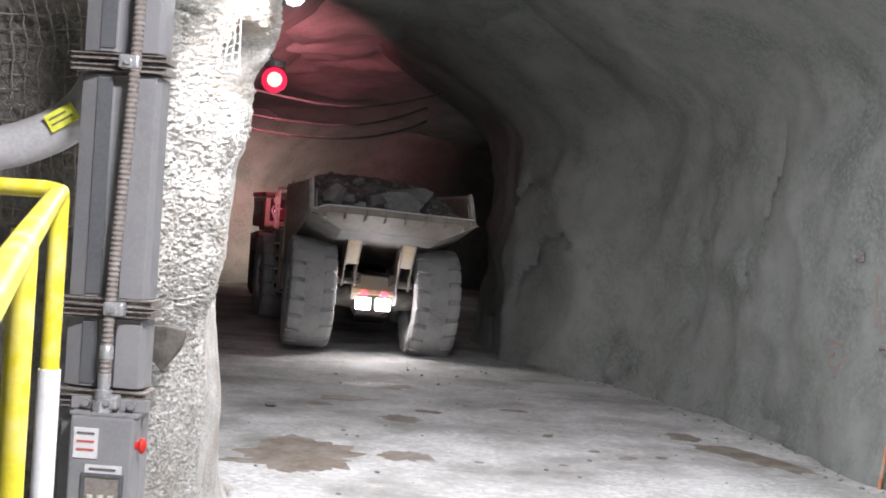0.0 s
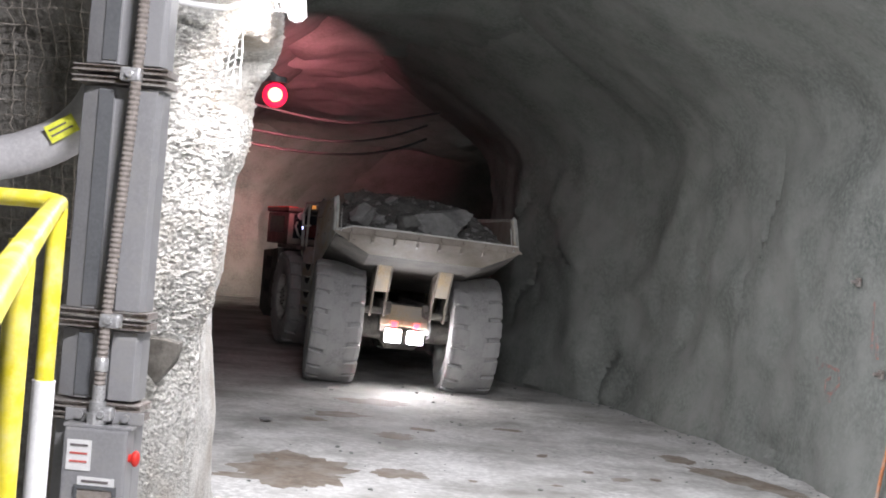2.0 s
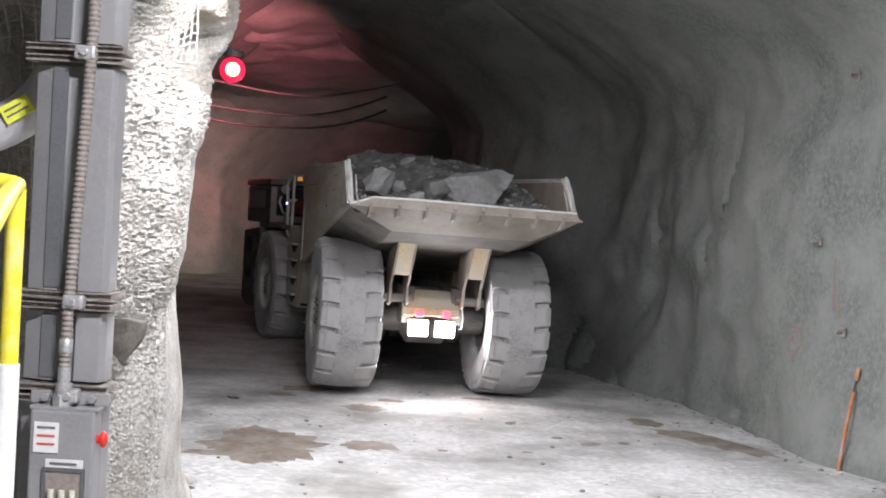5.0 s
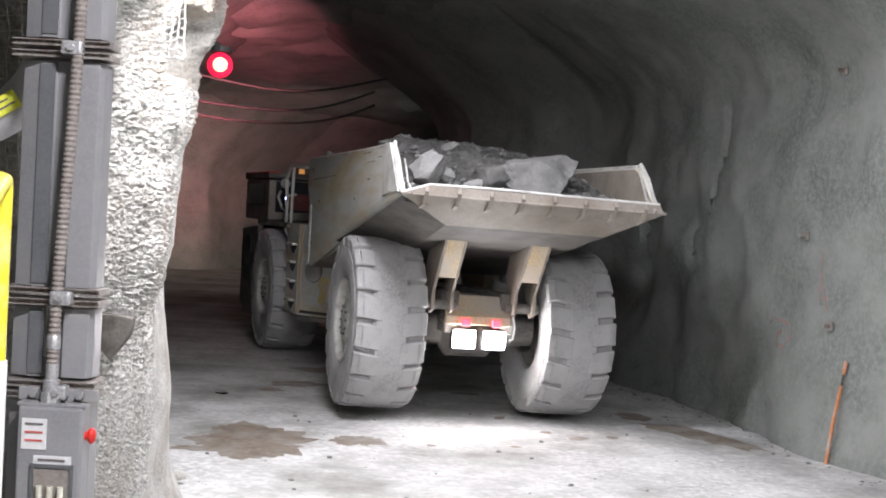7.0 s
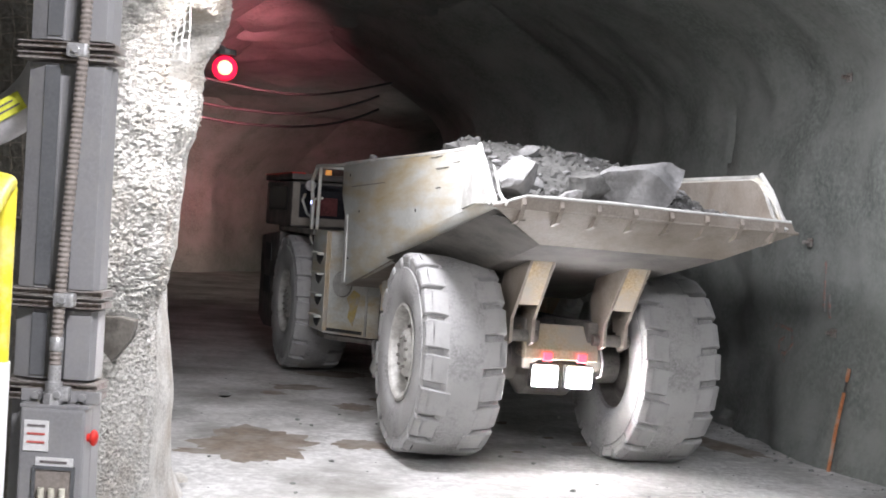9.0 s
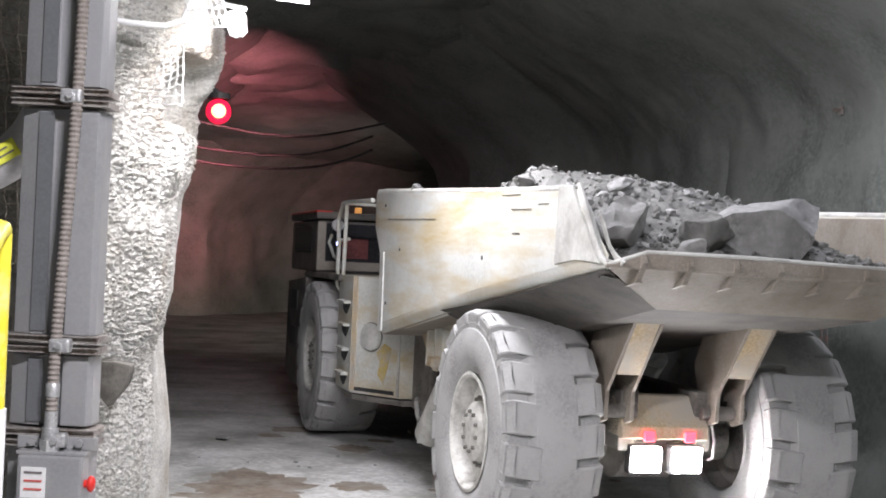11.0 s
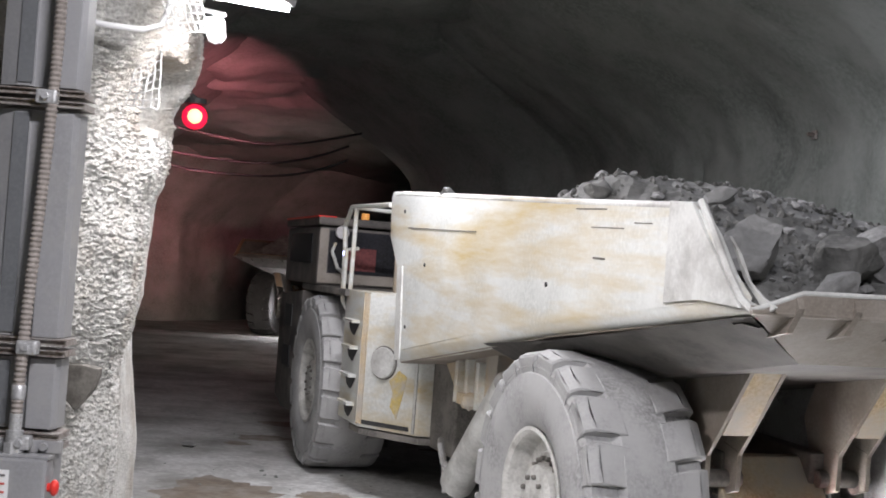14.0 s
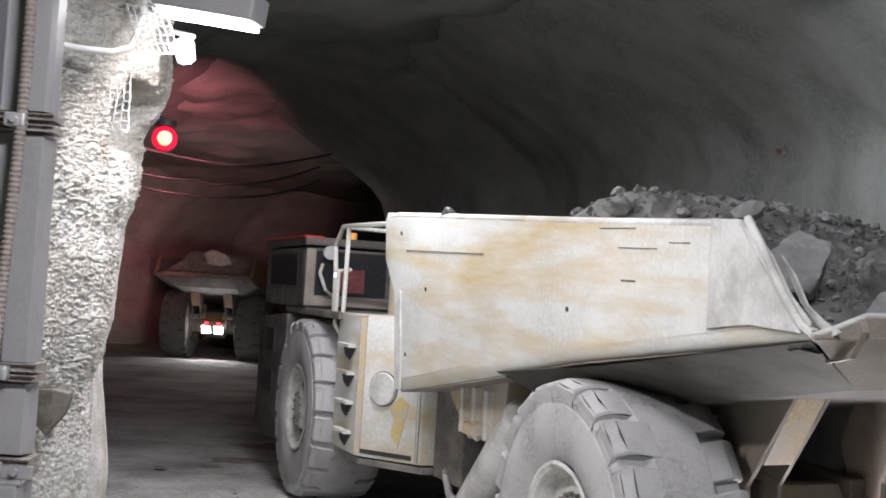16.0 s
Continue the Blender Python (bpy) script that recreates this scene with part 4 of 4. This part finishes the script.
def grey_hose():
    ob = tagged(new("ventilation_hose"), "pale grey plastic hose bent behind the cable riser", "hose")
    pts = [Vector((-3.6, 5.3, 2.30)), Vector((-2.9, 5.55, 2.50)), Vector((-2.45, 5.72, 2.62)), Vector((-2.2, 5.78, 2.70)), Vector((-2.0, 5.8, 2.83)), Vector((-1.88, 5.8, 3.05)), Vector((-1.82, 5.8, 3.5)), Vector((-1.82, 5.8, 5.0))]
    curve = []
    for i in range(len(pts) - 1):
        a, b, c, d = pts[max(i - 1, 0)], pts[i], pts[i + 1], pts[min(i + 2, len(pts) - 1)]
        for k in range(6):
            t = k / 6
            curve.append(0.5 * ((2 * b) + (c - a) * t + (2 * a - 5 * b + 4 * c - d) * t * t + (3 * b - a - 3 * c + d) * t ** 3))
    h = part("hose_wall", tube(curve, 0.10, 20), HOSE, ob, smooth=True)
    tag = part("hose_label", box(-0.07, 0.07, -0.004, 0.004, -0.042, 0.042, 0.002), LABEL_YELLOW, ob, "bright yellow label with faint print")
    tag.matrix_basis = pose(-2.035, 5.685, 2.805, 0, -33, 8)
    for k, z in enumerate((0.015, -0.012)):
        b = part("print_bar", box(-0.055, 0.03 + 0.02 * k, -0.0075, -0.0045, z - 0.004, z + 0.004), INK, tag)


def yellow_barrier():
    ob = tagged(new("yellow_barrier"), "yellow painted tubular steel barrier with a white sleeve on one post", "barrier")
    part("cross_rail", tube([(-2.6, 4.05, 2.46), (-1.47, 4.0, 2.46), (-1.43, 3.99, 2.455), (-1.41, 3.95, 2.44)], 0.028, 14), YELLOW, ob, smooth=True)
    part("sloping_rail", tube([(-1.41, 3.97, 2.45), (-1.38, 3.85, 2.44), (-0.95, 2.5, 2.345), (-0.66, 1.6, 2.28), (-0.35, 0.6, 2.2)], 0.029, 14), YELLOW, ob, smooth=True)
    post = part("post", tube([(-1.41, 3.97, 2.44), (-1.41, 3.97, floor_z(-1.41, 3.97))], 0.030, 14), YELLOW, ob, smooth=True)
    part("post_sleeve", tube([(-1.41, 3.97, 1.89), (-1.41, 3.97, 0.9)], 0.036, 14), WHITE, post, "white plastic sleeve", smooth=True)
    part("post", tube([(-1.0, 2.62, 2.36), (-1.0, 2.62, floor_z(-1.0, 2.62))], 0.029, 14), YELLOW, ob, smooth=True)
    part("post", tube([(-0.52, 1.15, 2.25), (-0.52, 1.15, floor_z(-0.52, 1.15))], 0.029, 14), YELLOW, ob, smooth=True)


def wire_sheet(name, label, wall, s0, s1, z0, z1, cell, lift, seed, r=0.0035):
    """Welded wire mesh lying on a wall, a little loose and bent."""
    bits = []

    def at(s, z):
        w = 0.5 * noise.noise(Vector((s * 2.5, z * 2.5, seed)))
        return wall.point(s + 0.02 * noise.noise(Vector((z * 7, s * 3, seed))), z + 0.02 * noise.noise(Vector((s * 7, z * 3, seed))), lift + lift * w)
    n, m = round((s1 - s0) / cell), round((z1 - z0) / cell)
    for i in range(n + 1):
        s = s0 + cell * i
        bits.append(tube([at(s, z0 + (z1 - z0) * k / (2 * m)) for k in range(2 * m + 1)], r, 5))
    for k in range(m + 1):
        z = z0 + cell * k
        bits.append(tube([at(s0 + (s1 - s0) * i / (2 * n), z) for i in range(2 * n + 1)], r, 5))
    return tagged(part(name, join(*bits), RUSTY_WIRE), label, "wire mesh")


def hanging_mesh(label, corners, n, m, seed):
    """A loose, bent scrap of welded mesh between four corners."""
    a, b, c, d = (Vector(p) for p in corners)

    def at(u, v):
        p = (a.lerp(b, u)).lerp(d.lerp(c, u), v)
        k = noise.noise(Vector((u * 2.2, v * 2.2, seed)))
        return p + Vector((0.014 * noise.noise(Vector((v * 3, u, seed))), 0.025 * k, 0.012 * noise.noise(Vector((u * 3, v, seed + 4)))))
    bits = [tube([at(i / n, k / 12) for k in range(13)], 0.0036, 5) for i in range(n + 1)]
    bits += [tube([at(i / 12, k / m) for i in range(13)], 0.0036, 5) for k in range(m + 1)]
    return tagged(part("wire_mesh", join(*bits), WIRE), label, "wire mesh")


def flood_light():
    ob = tagged(new("flood_light"), "lit white flood light bar on the rock corner", "flood light")
    m = pose(-1.03, 6.32, 3.70, 0, 8, -14)
    h = part("housing", box(-0.27, 0.27, -0.10, 0.11, 0.025, 0.16, 0.016), TRAY, ob)
    h.matrix_basis = m
    d = part("diffuser", box(-0.24, 0.245, -0.08, 0.095, -0.004, 0.018, 0.006), LAMP_TUBE, ob, "glaring white diffuser")
    d.matrix_basis = m
    part("arm", tube([(-1.2, 6.34, 3.77), (-1.4, 6.6, 3.8), (-1.6, 7.2, 3.85)], 0.025, 8), GALV, ob)
    twin = tagged(new("spot_lamp"), "small white spot lamp head beside the flood light", "lamp")
    part("head", lathe_at([(0.0, 0.0005), (0.0, 0.05), (0.03, 0.062), (0.12, 0.05), (0.14, 0.02)], pose(-1.24, 6.86, 3.70, 20, 75, 0)), WHITE, twin, smooth=True)
    part("bracket", tube([(-1.16, 6.75, 3.70), (-1.3, 6.85, 3.74), (-1.5, 7.2, 3.74)], 0.014, 8), GALV, twin)
    tagged(part("white_pipe", tube([(-1.95, 6.30, 3.56), (-1.66, 6.35, 3.53), (-1.50, 6.40, 3.53), (-1.42, 6.45, 3.57), (-1.38, 6.5, 3.75), (-1.38, 6.5, 4.2)], 0.016, 10), WHITE, smooth=True), "white plastic pipe along the rock corner", "pipe")


def lathe_at(profile, m):
    bm = lathe(profile, 20)
    bmesh.ops.transform(bm, matrix=m, verts=bm.verts)
    return bm


def red_beacon():
    ob = tagged(new("red_beacon"), "glowing red warning beacon on the rock corner", "beacon")
    # red dome imitates the lamp's halo, the pale ball its glaring core
    bm = bmesh.new()
    bmesh.ops.create_icosphere(bm, subdivisions=3, radius=0.14)
    d = part("dome", bm, LAMP_BEACON, ob, "glowing red dome, drawn for the red halo round the lamp", smooth=True)
    d.location = (-2.65, 14.0, 3.93)
    bm = bmesh.new()
    bmesh.ops.create_icosphere(bm, subdivisions=3, radius=0.08)
    d = part("bulb", bm, LAMP_BULB, ob, "glaring bulb", smooth=True)
    d.location = (-2.63, 13.90, 3.925)
    part("foot", join(tube([(-2.65, 14.0, 4.07), (-2.65, 14.0, 4.13)], 0.12, 14), tube([(-2.65, 14.0, 4.13), (-2.9, 14.0, 4.3), (-5.0, 14.1, 4.35)], 0.025, 8)), BLACK, ob)


def hanging_cables():
    for k, (a, b, sag, r) in enumerate((((-5.6, 20, 4.35), (-1.5, 22.5, 4.3), 0.55, 0.022), ((-5.6, 20.1, 4.42), (-1.5, 22.4, 4.5), 0.45, 0.02), ((-5.4, 20.3, 4.75), (-1.3, 22.6, 4.75), 0.35, 0.02))):
        pts = []
        for i in range(21):
            t = i / 20
            p = Vector(a).lerp(Vector(b), t)
            p.z -= sag * 4 * t * (1 - t) + 0.03 * math.sin(9 * t + k)
            pts.append(p)
        tagged(part("hanging_cable", tube(pts, r, 8), BLACK, smooth=True), "sagging black cable under the tunnel roof", "cable", group="cables under the roof")


def wall_fittings():
    for x, y, z in ((4.24, 14.09, 4.25), (4.22, 14.05, 1.43), (4.05, 14.49, 2.41)):
        s = RIGHT.nearest(x, y)
        p, q = RIGHT.point(s, z, 0.03), RIGHT.point(s, z, 0.12)
        o = tagged(new("rock_bolt"), "rusty rock bolt with a square plate in the tunnel wall", "rock bolt", group="rock bolts")
        c = part("bolt_plate", box(-0.05, 0.05, -0.05, 0.05, -0.01, 0.012, 0.006), STRUT, o)
        c.matrix_basis = Matrix.Translation(p) @ (q - p).to_track_quat("Z", "Y").to_matrix().to_4x4()
        part("bolt_end", tube([p, q], 0.022, 8), STRUT, o)
    foot = Vector((4.12, 13.58, 0.0))
    head_ = Vector((4.285, 13.62, 1.09))
    pole = tagged(new("orange_pole"), "orange plastic marker pole leaning against the tunnel wall", "pole")
    part("shaft", tube([(foot.x, foot.y, -0.04), foot.lerp(head_, 0.4) + Vector((-0.008, 0, 0)), foot.lerp(head_, 0.76)], 0.020, 10), ORANGE, pole, smooth=True)
    part("neck", tube([foot.lerp(head_, 0.76), foot.lerp(head_, 0.88)], 0.010, 8), BLACK, pole)
    part("tip", tube([foot.lerp(head_, 0.87), foot.lerp(head_, 0.9), head_], [0.014, 0.021, 0.021], 10), ORANGE, pole, smooth=True)
    for cx, cz, strokes in ((14.9, 1.22, (((-0.30, 0.10), (-0.22, 0.16), (0.05, 0.12), (0.12, 0.0), (0.02, -0.10), (-0.14, -0.10), (-0.16, 0.0), (-0.04, 0.05)), ((-0.02, -0.10), (0.04, -0.2)), ((-0.32, 0.22), (-0.34, 0.12)))),
                            (14.15, 1.9, (((0.0, 0.25), (-0.02, 0.0), (0.04, -0.25)), ((0.06, -0.05), (0.12, -0.3))))):
        s0 = RIGHT.nearest(4.0, cx)
        marks = []
        for st in strokes:
            pts = []
            for (a, b), (c, d) in zip(st, st[1:]):
                for k in range(5):
                    t = k / 5
                    pts.append(RIGHT.point(s0 - 1.25 * (a + (c - a) * t), cz + 1.25 * (b + (d - b) * t), -0.024))
            marks.append(tube(pts, 0.036, 6))
        tagged(part("spray_mark", join(*marks), SPRAY), "faded orange spray paint marks on the tunnel wall", "paint mark")


def patch(name, cx, cy, rx, ry, turn, seed, label):
    """A flat damp patch with a ragged outline, following the floor."""
    bm = bmesh.new()
    c, sn = math.cos(radians(turn)), math.sin(radians(turn))

    def at(a, k):
        r = k * (1 + 0.38 * noise.noise(Vector((1.4 * math.cos(a), 1.4 * math.sin(a), seed))) + 0.30 * noise.noise(Vector((4 * math.cos(a), 4 * math.sin(a), seed))) + 0.16 * noise.noise(Vector((9 * math.cos(a), 9 * math.sin(a), seed))))
        u, v = rx * r * math.cos(a), ry * r * math.sin(a)
        x, y = cx + c * u - sn * v, cy + sn * u + c * v
        return bm.verts.new((x, y, floor_z(x, y) + 0.006 * (1 - k ** 4) + 0.002))
    rings = [[at(2 * math.pi * i / 72, k / 8) for i in range(72)] for k in range(1, 9)]
    mid = bm.verts.new((cx, cy, floor_z(cx, cy) + 0.008))
    for i in range(72):
        bm.faces.new((mid, rings[0][i], rings[0][(i + 1) % 72]))
        for a, b in zip(rings, rings[1:]):
            bm.faces.new((a[i], b[i], b[(i + 1) % 72], a[(i + 1) % 72]))
    return tagged(part(name, bm, MUD, smooth=True), label, "puddle", group="damp patches")


SPECKS = ((0.30, 17.4, 0.22, 0.10), (-1.15, 16.1, 0.25, 0.30), (1.55, 14.3, 0.13, 0.10), (1.2, 14.6, 0.08, 0.07), (1.95, 14.5, 0.10, 0.07), (-2.05, 17.6, 0.3, 0.35), (-0.85, 16.9, 0.2, 0.12), (0.8, 13.6, 0.06, 0.05), (-0.1, 13.4, 0.05, 0.06), (-2.3, 16.9, 0.15, 0.2), (0.7, 15.5, 0.12, 0.06), (-1.7, 19.2, 0.35, 0.5))


def floor_things():
    patch("mud_puddle", -1.95, 13.1, 0.60, 0.95, 10, 2.0, "brown damp mud patch on the mine floor")
    patch("mud_puddle", -2.4, 12.55, 0.35, 0.14, 5, 5.0, "small brown damp mud patch")
    patch("mud_puddle", -0.9, 13.45, 0.33, 0.26, 0, 8.0, "small grey-brown damp patch")
    patch("mud_puddle", 3.05, 15.1, 0.28, 1.05, 32, 11.0, "long brown puddle beside the tunnel wall")
    patch("mud_puddle", 2.45, 16.3, 0.2, 0.3, 20, 14.0, "small brown puddle beside the tunnel wall")
    for k, (x, y, a, b) in enumerate(SPECKS):
        patch("damp_spot", x, y, a, b, 25 * k, 20.0 + 3 * k, "small dark damp spot on the mine floor")
    rng = random.Random(3)
    bits = []
    for k in range(300):
        near_wall = rng.random() < 0.45
        y = rng.uniform(10.5, 24)
        if near_wall:
            s = RIGHT.nearest(3.2, y)
            b = RIGHT.base(s)
            x, y = b.x - abs(rng.gauss(0.1, 0.25)), b.y
        else:
            x = rng.uniform(-3.2, 3.2)
        r = rng.choice((0.008, 0.01, 0.012, 0.015, 0.02, 0.03))
        st = rock(r, k, (1.2, 1, 0.6), level=1)
        bmesh.ops.translate(st, vec=(x, y, floor_z(x, y) + 0.3 * r), verts=st.verts)
        bits.append(st)
    tagged(part("loose_stones", join(*bits), ROCK), "scattered small grey stones and grit on the floor", "stones", kind="stuff")
    st = rock(0.11, 77, (1.2, 0.8, 0.5), level=2)
    tagged(part("stone", st, ROCK_PALE, smooth=True), "pale stone at the foot of the rock corner", "stone").location = (-2.3, 10.95, 0.03)
    rag = tagged(part("flat_stone", rock(0.1, 55, (1.3, 0.9, 0.25), level=2), ORE_PALE), "flat pale stone on the floor", "stone")
    rag.location = (-2.83, 16.2, 0.015)


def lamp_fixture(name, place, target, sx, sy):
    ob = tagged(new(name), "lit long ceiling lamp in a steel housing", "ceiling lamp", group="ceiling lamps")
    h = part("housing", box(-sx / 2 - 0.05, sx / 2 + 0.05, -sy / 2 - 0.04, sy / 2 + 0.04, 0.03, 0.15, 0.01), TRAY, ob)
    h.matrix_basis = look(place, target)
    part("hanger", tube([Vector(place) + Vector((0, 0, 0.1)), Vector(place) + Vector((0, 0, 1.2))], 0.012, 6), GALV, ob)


def bare_patch():
    ob = tagged(new("bare_rock_patch"), "dull brown bare rock patch with a ragged edge", "rock patch")
    part("rock_face", plate([(-1.99, 1.67), (-1.82, 1.665), (-1.77, 1.63), (-1.74, 1.575), (-1.71, 1.62), (-1.67, 1.67), (-1.65, 1.70), (-1.635, 1.76), (-1.63, 1.80), (-1.72, 1.815), (-1.80, 1.805), (-1.99, 1.82)], 1, 6.54, 6.64, 0.010), STRAP, ob)


cable_cabinet()
bare_patch()
switch_box()
grey_hose()
yellow_barrier()
flood_light()
red_beacon()
hanging_cables()
wall_fittings()
floor_things()
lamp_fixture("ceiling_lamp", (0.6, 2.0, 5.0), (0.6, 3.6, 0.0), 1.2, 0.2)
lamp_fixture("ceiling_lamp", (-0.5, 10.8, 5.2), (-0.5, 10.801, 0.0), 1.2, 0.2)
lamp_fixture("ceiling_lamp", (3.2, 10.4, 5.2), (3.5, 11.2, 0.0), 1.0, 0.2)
hanging_mesh("torn welded wire mesh hanging off the pale rock corner", ((-1.535, 6.45, 3.335), (-1.411, 6.45, 3.439), (-1.411, 6.45, 3.135), (-1.573, 6.45, 3.154)), 4, 6, 2.0)
hanging_mesh("crumpled welded wire mesh over the rock corner", ((-1.451, 6.403, 3.776), (-1.252, 6.403, 3.767), (-1.186, 6.45, 3.558), (-1.366, 6.45, 3.52)), 6, 5, 5.0)
wire_sheet("wire_mesh", "rusty welded wire mesh over dark rock", PILLAR, PILLAR.nearest(-3.2, 6.45), PILLAR.nearest(-2.1, 6.25), 2.3, 4.6, 0.075, 0.05, 6.0)


# ---- motion ----
def between(rows, t):
    """Smooth values between timed rows."""
    k = max(0, min(len(rows) - 2, sum(r[0] <= t for r in rows) - 1))
    a, b = rows[k], rows[k + 1]
    h = b[0] - a[0]
    u = (t - a[0]) / h
    out = []
    for j in range(1, len(a)):
        def slope(i):
            if i == 0:
                return (rows[1][j] - rows[0][j]) / (rows[1][0] - rows[0][0])
            if i == len(rows) - 1:
                return (rows[-1][j] - rows[-2][j]) / (rows[-1][0] - rows[-2][0])
            return (rows[i + 1][j] - rows[i - 1][j]) / (rows[i + 1][0] - rows[i - 1][0])
        m0, m1 = slope(k) * h, slope(k + 1) * h
        out.append((2 * u ** 3 - 3 * u * u + 1) * a[j] + (u ** 3 - 2 * u * u + u) * m0 + (3 * u * u - 2 * u ** 3) * b[j] + (u ** 3 - u * u) * m1)
    return out


SECOND_ROWS = [
    (0.0, 4.8, 44.0, 0, 0, 0, -60), (8.0, 3.8, 43.8, 0, 0, 0, -55), (12.0, -0.5, 42.4, 0, 0, 0, -35), (13.5, -3.0, 41.4, 0, 0, 0, -22), (14.5, -4.55, 40.8, 0, 0, 0, -12), (16.0, -5.5, 39.6, 0, 0, 0, -4)]


# how far the front frame is steered to its left, in degrees
STEER = [(0.0, 5), (2.5, 12.5), (3.5, 12), (6.5, 5), (9.0, 2), (11.5, -2.0), (13.0, -2.3), (16.0, -1.0)]


def drive(thing, rows, steer, step=0.5):
    """Keys a truck along its rows, turns its wheels and keeps its front frame level on the floor."""
    times = [step * k for k in range(int(16 / step) + 1)]
    poses, turns, run, last = [], [], 0.0, None
    for t in times:
        x, y, z, rx, ry, rz = between(rows, t)
        if last is not None:
            run += math.hypot(x - last[0], y - last[1])
        last = (x, y)
        poses.append((t, pose(x, y, z, rx, ry, rz)))
        turns.append(math.degrees(run / TYRE_R))
    walk(thing, poses)
    parts = {c.name.split(".")[0]: c for c in thing.children}
    ahead = []
    for t, m in poses:
        yaw = m.to_euler().z
        p = m @ Vector((0, HINGE, 0))
        flat = Matrix.Translation((p.x, p.y, 0.02)) @ Matrix.Rotation(yaw + radians(between(steer, t)[0]), 4, "Z") @ Matrix.Translation((0, WHEELBASE - HINGE, 0))
        ahead.append((t, m.inverted() @ flat))
    walk(parts["front_frame"], ahead)
    for w in [c for c in thing.children if c.name.startswith("tyre")]:
        x, y = w.matrix_basis.translation.x, w.matrix_basis.translation.y
        rows_ = []
        for (t, m), a, (_, f) in zip(poses, turns, ahead):
            if y > 1:
                rows_.append((t, f @ pose(x, 0, TYRE_R, a)))
            else:
                rows_.append((t, pose(x, 0, TYRE_R, a)))
        walk(w, rows_)
    return poses


def motions():
    poses = drive(truck, TRUCK_ROWS, STEER)
    walk(heap, poses)
    walk(pale_rubble, poses)
    for ob, local in stones:
        walk(ob, [(t, m @ local) for t, m in poses])
    far = drive(second_truck, SECOND_ROWS, [(0.0, 0), (16.0, 0)])
    walk(second_heap, far)
    walk(second_boulder, [(t, m @ pose(0.1, -0.6, 3.05, 5, 10, 40)) for t, m in far])


motions()
